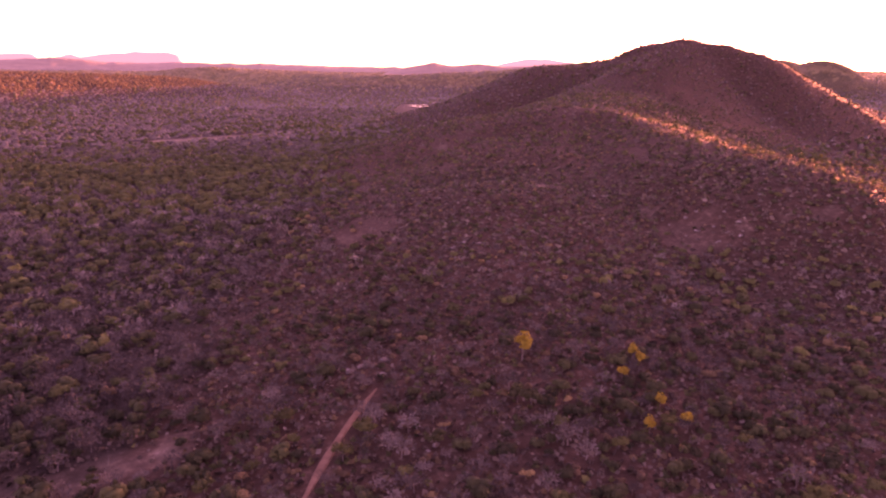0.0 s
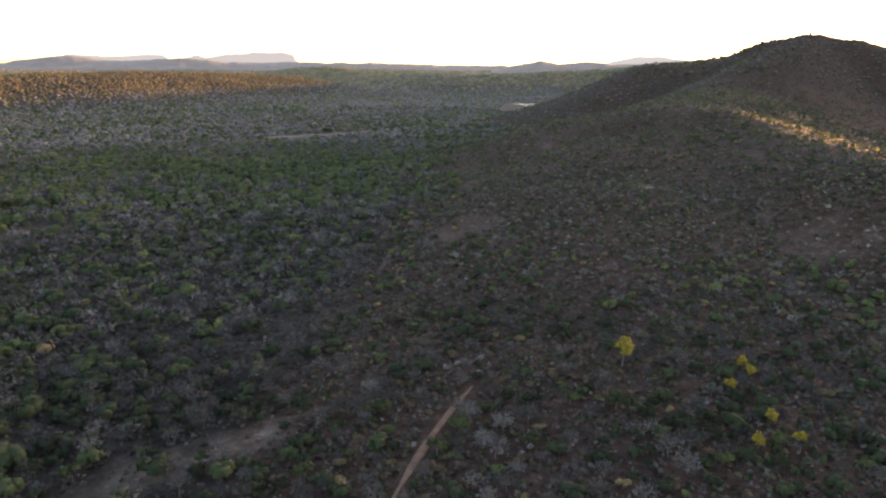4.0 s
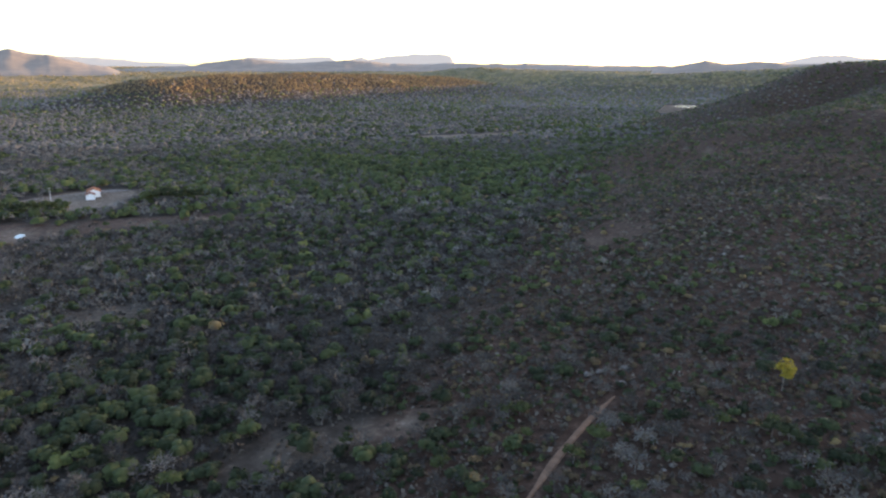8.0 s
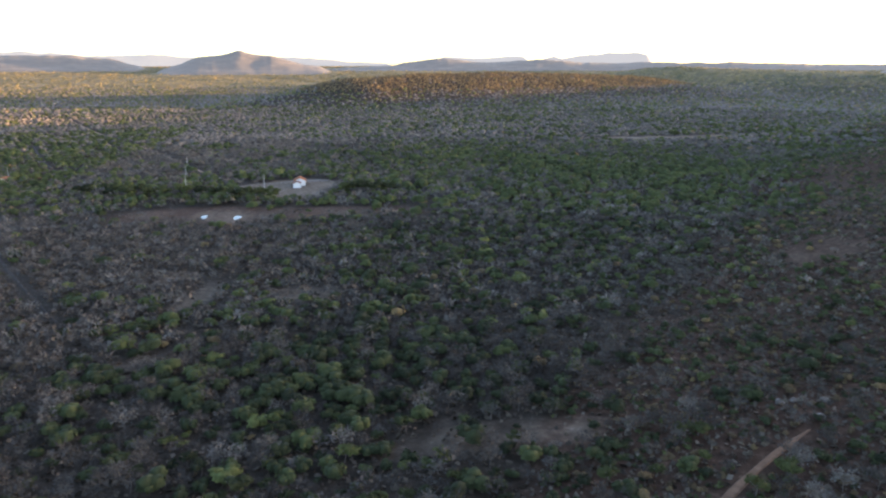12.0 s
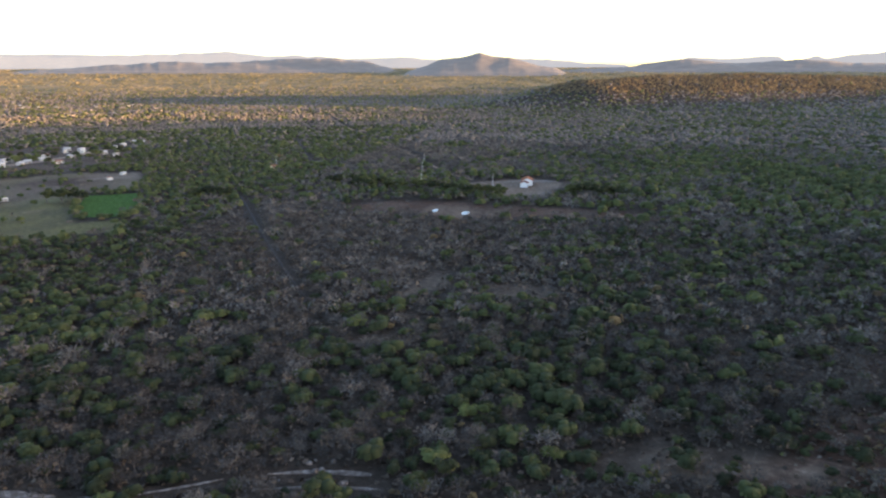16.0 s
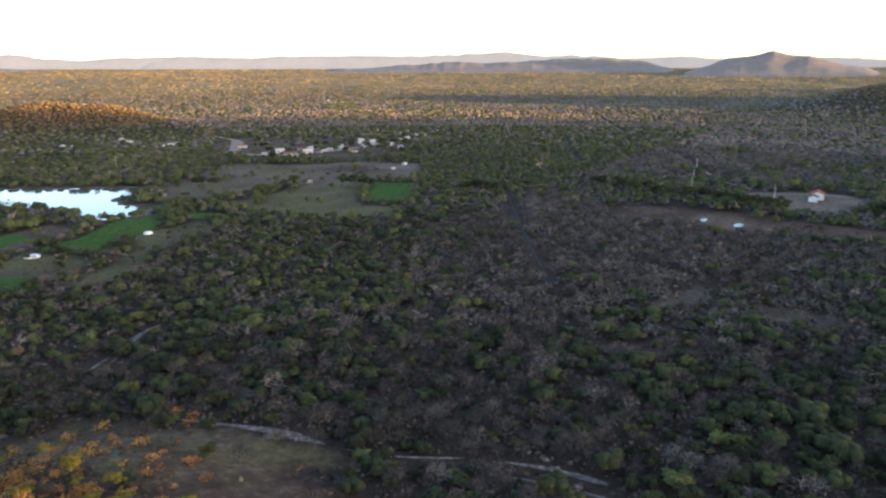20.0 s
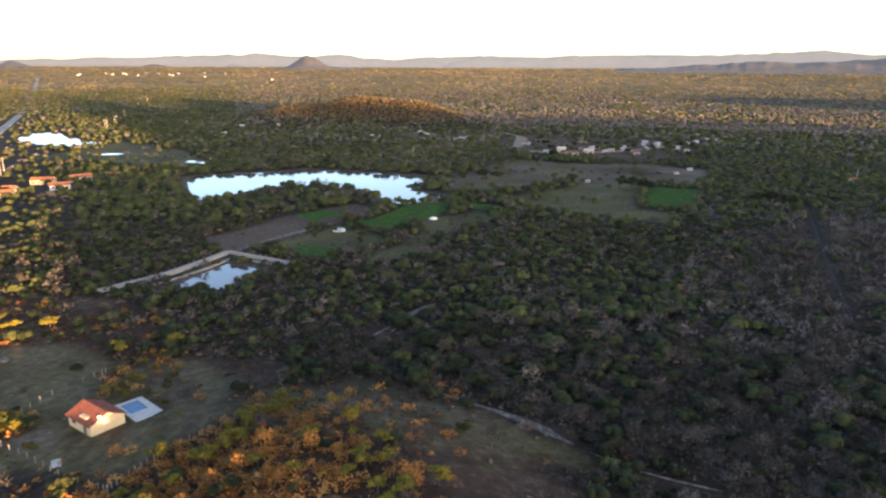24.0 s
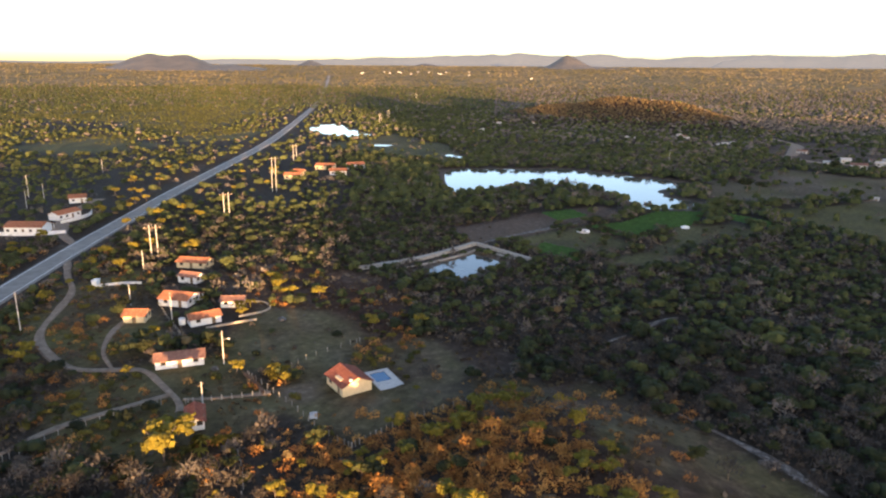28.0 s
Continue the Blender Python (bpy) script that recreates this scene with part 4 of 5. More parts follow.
        tpl = [clump(1, 1, 5, nc, .4, .65) for _ in range(6)] if m is not M_TUSSOCK else [join(fuzz(nc + 3, .34, r_), twigs(nc + 3, r_, .8, .06)) for _ in range(6)]
        scatter(nm, tpl, np.stack([X[w], Y[w], Z[w] + .15], -1), rng.uniform(lo, hi, n), np.clip(rng.normal(tm, .18, n), 0, 1), m, lab, "shrubs")


hill_shrubs(82, 240, 1.9, .5, 1.2, 6)
hill_shrubs(240, 620, 3.0, .8, 1.8, 3)
hill_shrubs(620, 1000, 4.6, 1.0, 2.0, 0)
ca, cd = np.radians(rng.uniform(-37, 158, 46000)), np.sqrt(rng.uniform(1900 ** 2, 4500 ** 2, 46000))
cx, cy = -np.sin(ca) * cd, np.cos(ca) * cd
q = (fbm(cx, cy, 300, 97) + 0.5 * rng.uniform(-1, 1, 46000) > -0.45) & (near_line(cx, cy, ROAD[::3]) > 16)
cx, cy = cx[q], cy[q]
# thicket colour is lightened too, for haze and low sun over the plain
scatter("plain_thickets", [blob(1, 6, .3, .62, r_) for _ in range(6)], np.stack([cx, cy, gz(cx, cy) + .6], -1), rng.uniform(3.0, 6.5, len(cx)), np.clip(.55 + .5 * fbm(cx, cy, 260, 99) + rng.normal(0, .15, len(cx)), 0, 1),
        mat("hazed_thicket_leaves", [(0.0, (0.085, 0.080, 0.036)), (0.4, (0.16, 0.135, 0.058)), (0.7, (0.25, 0.19, 0.085)), (1.0, (0.34, 0.25, 0.12))], 0.1, key="tone", thin=0.3), "olive and tan thickets dotted over the far plain", "thickets")

# rusty low bushes and dry grass on the mound and round the houses
M_RUST = mat("rusty_leaves", [(0.0, (0.18, 0.080, 0.030)), (0.5, (0.36, 0.160, 0.048)), (1.0, (0.50, 0.26, 0.080))], 0.6, key="tone", thin=0.3)
bx, by = rng.normal(-88, 18, 1400), rng.normal(-54, 16, 1400)
q = (near_line(bx, by, [(-112, -96), (-116, -82)]) > 11) & ((inside(bx, by, FIELDS[8][0]) < 0) | (rng.uniform(size=1400) < 0.3)) & (np.hypot(bx, by) > 70)
bx, by = bx[q], by[q]
scatter("rusty_bushes", [join(fuzz(44, .15, r_, .9), twigs(26, r_, .95, .022), cards(12, .17, r_, .8, .6, .2, .9)) for _ in range(8)], np.stack([bx, by, gz(bx, by) + .25], -1), rng.uniform(.5, 1.7, len(bx)) * rng.choice([.5, 1, 1.1], len(bx)), rng.uniform(.1, 1.0, len(bx)), M_RUST,
        "rust-coloured dry bushes covering a low mound", "bushes")
tx, ty = rng.uniform(-175, -55, 3600), rng.uniform(-215, -20, 3600)
q = (near_line(tx, ty, ROAD) > 8) & (np.hypot(tx, ty) > 75)
for tn, line, half, kind in TRACKS:
    q &= near_line(tx, ty, line) > half + .4
for hx, hy, hr in HOMES:
    q &= np.hypot(tx - hx, ty - hy) > hr * .75
for k in (7, 8):
    q &= inside(tx, ty, FIELDS[k][0]) < 0
tx, ty = tx[q], ty[q]
scatter("dry_grass", [cards(7, .42, r_, .5, .5, .0) for _ in range(5)], np.stack([tx, ty, gz(tx, ty) + .12], -1), rng.uniform(.35, .9, len(tx)), rng.uniform(0, .6, len(tx)), M_DRY, "tufts of dry grass on open ground", "grass")

# lit scrub on the open ground between the lanes
ux, uy = rng.uniform(-178, -30, 2600), rng.uniform(-262, -70, 2600)
q = (near_line(ux, uy, ROAD) > 8) & (np.hypot(ux, uy) > 92) & (np.degrees(np.arctan2(-ux, uy)) > 122) & (fbm(ux, uy, 24, 71) + rng.uniform(-.4, .4, 2600) > -.05)
for tn, line, half, kind in TRACKS:
    q &= near_line(ux, uy, line) > half + 1.2
for hx, hy, hr in HOMES:
    q &= np.hypot(ux - hx, uy - hy) > hr
q &= inside(ux, uy, FIELDS[7][0]) < 0
ux, uy = ux[q], uy[q]
leafy_ = rng.uniform(size=len(ux)) < .55
for nm, m, w, lab in (("roadside_bushes", mat("roadside_leaves", [(0.0, (0.045, 0.048, 0.014)), (0.5, (0.105, 0.092, 0.022)), (1.0, (0.19, 0.145, 0.032))], 0.5, key="tone", thin=0.3), leafy_, "olive and yellow bushes between dirt lanes"),
                      ("roadside_dry_bushes", M_RUST, ~leafy_, "rust-brown dry bushes between dirt lanes")):
    tpl = [clump(2, 2, 5, 24, .22, .7) for _ in range(5)] if m is not M_RUST else [join(fuzz(40, .15, r_, .8), twigs(22, r_, .9, .024), cards(12, .18, r_, .8, .6, .2, .9)) for _ in range(5)]
    scatter(nm, tpl, np.stack([ux[w], uy[w], gz(ux[w], uy[w]) + .35], -1), rng.uniform(.6, 1.9, int(w.sum())), np.clip(rng.normal(.45, .25, int(w.sum())), 0, 1), m, lab, "bushes")

# low brown undergrowth between the trees
def undergrowth(r0, r1, cell, lo, hi):
    X, Y, Z = tree_points(r0, r1, cell)
    n = len(X)
    scatter("undergrowth", [cards(3, .75, r_, .45, .35) for _ in range(6)], np.stack([X, Y, Z + .1], -1), rng.uniform(lo, hi, n), np.clip(rng.normal(.34, .2, n), 0, 1), M_TUSSOCK, "low brown leafless undergrowth between the trees", "undergrowth")


undergrowth(85, 190, 2.0, .45, 1.0)
undergrowth(190, 330, 2.9, .7, 1.4)

# low yellow-green bushes of the open pasture beyond the road
PASTURE = [(-150, -330), (-345, -440), (-620, -620), (-1700, -1440), (-1000, -1900), (-250, -760), (-100, -420)]
px, py = rng.uniform(-1700, -100, 90000), rng.uniform(-1900, -330, 90000)
q = (inside(px, py, PASTURE) + 40 * fbm(px, py, 120, 57) > 0) & (np.hypot(px + 800, py + 900) < 1100)
for pool in POOLS:
    q &= inside(px, py, pool) < -4
for hx, hy, hr in HOMES:
    q &= np.hypot(px - hx, py - hy) > hr
q &= (near_line(px, py, ROAD) > 12) & (fbm(px, py, 130, 58) + .6 * fbm(px, py, 34, 62) + rng.uniform(-.35, .35, 90000) > -0.25)
px, py = px[q], py[q]
M_PASTURE = mat("pasture_leaves", [(0.0, (0.060, 0.062, 0.018)), (0.5, (0.115, 0.112, 0.028)), (1.0, (0.20, 0.175, 0.045))], 0.2, key="tone", thin=0.35)
scatter("pasture_bushes", [blob(1, 5, .3, .6, r_) for _ in range(5)], np.stack([px, py, gz(px, py) + .2], -1), rng.uniform(0.9, 2.0, len(px)) * (1 + np.hypot(px, py) / 2500), np.clip(rng.normal(.6, .16, len(px)) + .25 * fbm(px, py, 90, 60), 0, 1), M_PASTURE,
        "low yellow-green bushes on open pasture", "bushes")


def sunlit_top_scrub(name, mid, reach, cell, lo, hi, low, label):
    """Dry scrub over the top of a low hill far off; its gold stands in for sunlight there."""
    gx, gy = np.meshgrid(np.arange(mid[0] - reach, mid[0] + reach, cell), np.arange(mid[1] - reach, mid[1] + reach, cell))
    X, Y = gx.ravel() + rng.uniform(-.5, .5, gx.size) * cell, gy.ravel() + rng.uniform(-.5, .5, gx.size) * cell
    Z = gz(X, Y)
    q = (Z > low + 4 * fbm(X, Y, 40, 66)) & (np.hypot(X - mid[0], Y - mid[1]) < reach)
    scatter(name, [blob(1, 5, .3, .8, r_) for _ in range(5)], np.stack([X[q], Y[q], Z[q] + .3], -1), rng.uniform(lo, hi, int(q.sum())), np.clip(rng.normal(.55, .22, int(q.sum())), 0, 1), M_DRY, label, "scrub")


sunlit_top_scrub("mound_scrub", polar(105.5, 990), 150, 4.2, 1.3, 2.6, 8, "dry scrub covering a low mound, coloured golden for low sun")
sunlit_top_scrub("mesa_scrub", polar(32, 1710), 640, 9.0, 2.2, 4.2, 25, "dry scrub on a flat-topped hill, coloured ochre for low sun")


# ---- single trees ----
def tri_object(name, vf, material, parent, label=""):
    ob = new(name, from_arrays(name, vf[0], vf[1], material))
    ob.parent = parent
    if label:
        tagged(ob, label)
    return ob


def tree_model(name, crown, trunk, material, label, category, group):
    e = tagged(new(name), label, category, group)
    tri_object("trunk", trunk, M_BARK, e)
    tri_object("crown", crown, material, e)
    return e


def lifted(vf, dz, squash=1.0):
    return vf[0] * np.array([1, 1, squash]) + np.array([0, 0, dz]), vf[1]


def leafy(n, size, squash=0.72):
    return lifted(join(shrunk(blob(3, 7, 0.2, 0.7, r_), 0.7), cards(n, size, r_, squash, 0.74)), 1.0)


def lobed(n, size, lobes, squash=0.55):
    """A wide crown of several leafy lobes."""
    out = []
    for _ in range(lobes):
        a, q = r_.uniform(0, 6.28), r_.uniform(0.15, 0.62)
        v, f = join(shrunk(blob(2, 6, 0.25, 0.6, r_), 0.7), cards(n // lobes, size / 0.5, r_, squash, 0.72))
        k = r_.uniform(0.38, 0.56)
        out.append((v * k + np.array([q * math.cos(a), q * math.sin(a), 1.0 + r_.uniform(-0.12, 0.28)]), f))
    return join(*out)


TREE_KINDS = {
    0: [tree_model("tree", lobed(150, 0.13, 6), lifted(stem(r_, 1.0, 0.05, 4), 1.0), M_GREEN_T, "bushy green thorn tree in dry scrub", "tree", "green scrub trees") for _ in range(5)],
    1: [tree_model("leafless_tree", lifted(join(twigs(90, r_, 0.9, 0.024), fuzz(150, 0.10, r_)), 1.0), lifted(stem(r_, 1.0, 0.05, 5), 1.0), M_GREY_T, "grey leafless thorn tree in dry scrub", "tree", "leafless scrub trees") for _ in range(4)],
    2: [tree_model("shrub", lobed(110, 0.13, 5, 0.5), lifted(stem(r_, 1.0, 0.04, 4), 1.0), M_DRY_T, "dry ochre shrub on bare slope", "shrub", "dry shrubs") for _ in range(4)],
}
YELLOW_TREES = [tree_model("yellow_tree", lobed(190, 0.13, 9, 0.9), lifted(stem(r_, 1.0, 0.05, 4), 1.0), M_YELLOW, "tree with a bright yellow crown among dark scrub", "tree", "yellow flowering trees") for _ in range(3)]
OLIVE = mat("olive_leaves", [(0.3, (0.100, 0.088, 0.016)), (0.6, (0.185, 0.150, 0.024)), (0.8, (0.27, 0.21, 0.035))], 1.2, thin=0.3)
OLIVE_TREES = [tree_model("olive_green_tree", lobed(190, 0.12, 7, 0.42), lifted(stem(r_, 1.0, 0.05, 4), 1.0), OLIVE, "yellow-green flat-topped tree in evening light", "tree", "yellow-green trees") for _ in range(3)]
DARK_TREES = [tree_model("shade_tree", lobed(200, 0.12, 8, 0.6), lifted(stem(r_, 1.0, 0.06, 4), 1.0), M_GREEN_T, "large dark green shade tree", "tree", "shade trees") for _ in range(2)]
USED = set()


def plant(models, x, y, r, squash=1.0):
    """Sets a tree of crown radius r on the ground; the first of each model is the original itself."""
    m = models[random.randrange(len(models))]
    z = gh(x, y) - 0.1
    p = pose(x, y, z, 0, 0, random.uniform(0, 360)) @ Matrix.Diagonal((r, r * random.uniform(0.85, 1.15), r * squash, 1))
    if m.name in USED:
        ob = copy_thing(m, Matrix.Identity(4))
    else:
        USED.add(m.name)
        ob = m
    ob.matrix_basis = p
    return ob


for x, y, k in SINGLES:
    plant(TREE_KINDS[int(k)], x, y, random.uniform(1.4, 2.8) * (0.65 if k == 2 else 1.0), 0.9)
for x, y, r in ((17.9, 144, 2.7), (43.6, 148, 1.7), (45, 145, 1.5), (38.9, 138, 1.5), (43.5, 126, 1.5), (38.9, 117, 1.7), (46.7, 120, 1.6), (-120.7, -43, 1.3), (-107, -34, 1.6), (-109, -36, 1.3)):
    plant(YELLOW_TREES, x, y, r, 1.5)
for x, y, r in ((-158.4, -136.6, 3.0), (-160, -157, 3.4), (-157, -151, 3.6), (-154, -145, 3.0), (-163, -160, 3.0), (-145.3, -106.5, 3.2), (-154.2, -96.5, 2.8), (-111, -154, 2.2), (-175, -214, 4.0), (-71.6, -100, 5.4), (-76.5, -103, 4.4),
                (-91.6, -138, 1.8), (-73.4, -128, 1.5), (-134.4, -145, 2.0), (-101, -69, 2.6), (-99.7, -60.5, 2.2), (-102, -57, 2.4), (-104.8, -55, 2.4), (-114.5, -57.5, 2.2), (-125.5, -56, 2.0), (-77.5, -41, 2.3), (-87.4, -24.5, 2.0),
                (-87.2, -20.4, 2.3), (-84, -22, 1.8), (-91, -30, 1.7), (-76, -68, 2.4), (-77, -62, 2.2), (-73, -74, 2.6), (-107.7, -104, 2.0), (-105.5, -117, 2.6), (-103, -40, 1.6), (-96.2, -29.9, 1.7)):
    plant(OLIVE_TREES, x, y, r, 0.95)
for x, y, r in ((-105, -57, 2.2), (-111, -56, 2.0), (-118, -53, 1.9), (-122, -51, 1.6), (-112, -36, 1.8), (-93, -28, 2.0), (-95, -25, 1.9), (-92, -16, 2.2), (-81, -42, 2.6), (-99, -58, 2.2), (-83, -47, 2.4), (-93, -40, 1.4), (-103, -33, 1.2)):
    plant(OLIVE_TREES, x, y, r, 1.05)
RUST_T = mat("rusty_crown", [(0.2, (0.20, 0.085, 0.028)), (0.5, (0.36, 0.165, 0.045)), (0.8, (0.50, 0.26, 0.070))], 0.9, thin=0.3)
RUST_TREES = [tree_model("rusty_shrub", lifted(join(fuzz(150, .10, r_, .9), twigs(60, r_, .95, .018), cards(50, .13, r_, .8, .65, .2, .7)), .8), lifted(stem(r_, .8, 0.04, 4), .8), RUST_T, "rust-orange dry shrub on a sunlit mound", "shrub", "rust-orange shrubs") for _ in range(3)]
for x, y, r in ((-99, -39, 2.0), (-101, -48, 2.2), (-90, -20, 2.2), (-110, -44, 1.5), (-117, -42, 1.2), (-97, -34, 1.4), (-95, -50, 2.0), (-93, -54, 1.6), (-92, -44, 1.5), (-87, -56, 1.8), (-82, -59, 2.2), (-107, -37, 1.0)):
    plant(RUST_TREES, x, y, r, 1.0)
CREST = ((-79.4, -71.4), (-86, -66), (-96.3, -61.8), (-111.6, -58.3), (-120.9, -52.7), (-122, -41), (-103.4, -46.1), (-91.5, -51), (-95.5, -31.2), (-76.6, -59.8))
for k in range(26):
    x, y = CREST[k % 10]
    plant(OLIVE_TREES, x + random.uniform(-6, 6), y + random.uniform(-5, 5), random.uniform(0.8, 2.1), random.uniform(0.8, 1.2))
for k in range(64):
    x, y = ROAD[5 + k % 24]
    s = random.choice((-1, 1, 1)) * random.uniform(10, 42)
    x, y = x + random.uniform(-8, 8) + 0.55 * s, y + random.uniform(-8, 8) - 0.83 * s
    if min(math.hypot(x - hx, y - hy) - hr for hx, hy, hr in HOMES) > 1 and x * x + y * y > 9000:
        plant(OLIVE_TREES, x, y, random.uniform(2.0, 3.4), random.uniform(0.9, 1.2))
for x, y, r in ((-443.7, -48.8, 6.5), (-446, -42, 5.0), (-426.7, 42.9, 6.0), (-430, 36, 5.5), (-428, 49, 5), (-422, 52, 4.5), (-380, 200, 6), (-385.6, 188, 6), (-375, 206, 6), (-371, 213, 5), (-340.6, 221.6, 6), (-348, 214, 5.5), (-332, 226, 5.5), (-324, 230, 5.5), (-309.9, 233, 6),
                (-304.7, 241, 6), (-298.4, 247, 5), (-275.8, 281, 6), (-269.8, 286, 6.5), (-264.7, 292, 6), (-259, 299, 5), (-445, 7.3, 5), (-391, 113, 6), (-394, 106, 5), (-387, 120, 5), (-355, 208, 5.5), (-363, 200, 6), (-370, 193, 5),
                (-106, -142, 3.2), (-103, -145, 3.0), (-120, -178, 3.2), (-117, -176, 2.6), (-226, 697, 7), (-131, -176, 2.6), (-133, -160, 2.2), (-150, -176, 3.0)):
    plant(DARK_TREES, x, y, r, 0.85)
for k in range(40):
    plant(DARK_TREES, random.uniform(-720, -575), random.uniform(-35, 125), random.uniform(2.2, 4.2), 1.0)
for m in [m for ms in TREE_KINDS.values() for m in ms] + YELLOW_TREES + OLIVE_TREES + DARK_TREES:
    if m.name not in USED:
        plant([m], *polar(random.uniform(20, 60), random.uniform(100, 125)), 1.6)


# ---- houses ----
def tube(bm, p, q, r0, r1, n=8):
    p, q = Vector(p), Vector(q)
    ax = (q - p).normalized()
    u = ax.orthogonal().normalized()
    v = ax.cross(u)
    rings = [[bm.verts.new(c + r * (u * math.cos(2 * math.pi * i / n) + v * math.sin(2 * math.pi * i / n))) for i in range(n)] for c, r in ((p, r0), (q, r1))]
    for i in range(n):
        bm.faces.new((rings[0][i], rings[0][(i + 1) % n], rings[1][(i + 1) % n], rings[1][i]))
    bm.faces.new(rings[0][::-1])
    bm.faces.new(rings[1])


def tubes(*segs):
    bm = bmesh.new()
    for s in segs:
        tube(bm, *s)
    return bm


M_TILE_R = mat("dark_red_tiles", [(0.25, (0.12, 0.040, 0.030)), (0.5, (0.19, 0.066, 0.046)), (0.75, (0.28, 0.11, 0.075))], 1.4, 0.85, 0.3, 5)


def box(bm, x0, y0, z0, x1, y1, z1):
    v = [bm.verts.new(p) for p in ((x0, y0, z0), (x1, y0, z0), (x1, y1, z0), (x0, y1, z0), (x0, y0, z1), (x1, y0, z1), (x1, y1, z1), (x0, y1, z1))]
    for f in ((0, 3, 2, 1), (4, 5, 6, 7), (0, 1, 5, 4), (1, 2, 6, 5), (2, 3, 7, 6), (3, 0, 4, 7)):
        bm.faces.new([v[i] for i in f])


def boxed(*boxes):
    bm = bmesh.new()
    for b in boxes:
        box(bm, *b)
    return bm


def prism(length0, length1, pts):
    """A block whose section (y, z) runs along x."""
    bm = bmesh.new()
    a = [bm.verts.new((length0, y, z)) for y, z in pts]
    b = [bm.verts.new((length1, y, z)) for y, z in pts]
    bm.faces.new(a[::-1])
    bm.faces.new(b)
    n = len(pts)
    for i in range(n):
        bm.faces.new((a[i], a[(i + 1) % n], b[(i + 1) % n], b[i]))
    bmesh.ops.recalc_face_normals(bm, faces=bm.faces[:])
    return bm


def slope(x0, x1, y_eave, z_eave, y_top, z_top, step=0.28, thick=0.1):
    """One roof slope of rolled clay tiles: ribs run from the eave to the top."""
    n = max(4, int((x1 - x0) / step) * 2)
    V, F = [], []
    for i in range(n + 1):
        x, up = x0 + (x1 - x0) * i / n, 0.07 if i % 2 else 0.0
        V += [(x, y_eave, z_eave + up), (x, y_top, z_top + up), (x, y_eave, z_eave - thick), (x, y_top, z_top - thick)]
    for i in range(n):
        a, b = 4 * i, 4 * i + 4
        F += [(a, b, b + 1, a + 1), (a + 2, a + 3, b + 3, b + 2), (a, a + 2, b + 2, b), (a + 1, b + 1, b + 3, a + 3)]
    F += [(0, 1, 3, 2), (4 * n, 4 * n + 2, 4 * n + 3, 4 * n + 1)]
    bm = bmesh.new()
    vs = [bm.verts.new(v) for v in V]
    for f in F:
        bm.faces.new([vs[i] for i in f])
    bmesh.ops.recalc_face_normals(bm, faces=bm.faces[:])
    return bm


def opening(parent, name, x, y, z, w, h, axis, out, door=False):
    """A window or door in a wall face: a frame with a dark leaf or pane set back in it."""
    d = 0.09
    if axis == "x":
        e = part(name, boxed((x - w / 2 - .07, y - d, z, x - w / 2, y + d, z + h), (x + w / 2, y - d, z, x + w / 2 + .07, y + d, z + h), (x - w / 2 - .07, y - d, z + h, x + w / 2 + .07, y + d, z + h + .08)), M_WOOD, parent)
        part("leaf" if door else "pane", boxed((x - w / 2, y - .05 + out * .0, z, x + w / 2, y + .05, z + h)), M_WOOD if door else M_DARK, e)
    else:
        e = part(name, boxed((x - d, y - w / 2 - .07, z, x + d, y - w / 2, z + h), (x - d, y + w / 2, z, x + d, y + w / 2 + .07, z + h), (x - d, y - w / 2 - .07, z + h, x + d, y + w / 2 + .07, z + h + .08)), M_WOOD, parent)
        part("leaf" if door else "pane", boxed((x - .05, y - w / 2, z, x + .05, y + w / 2, z + h)), M_WOOD if door else M_DARK, e)
    return e


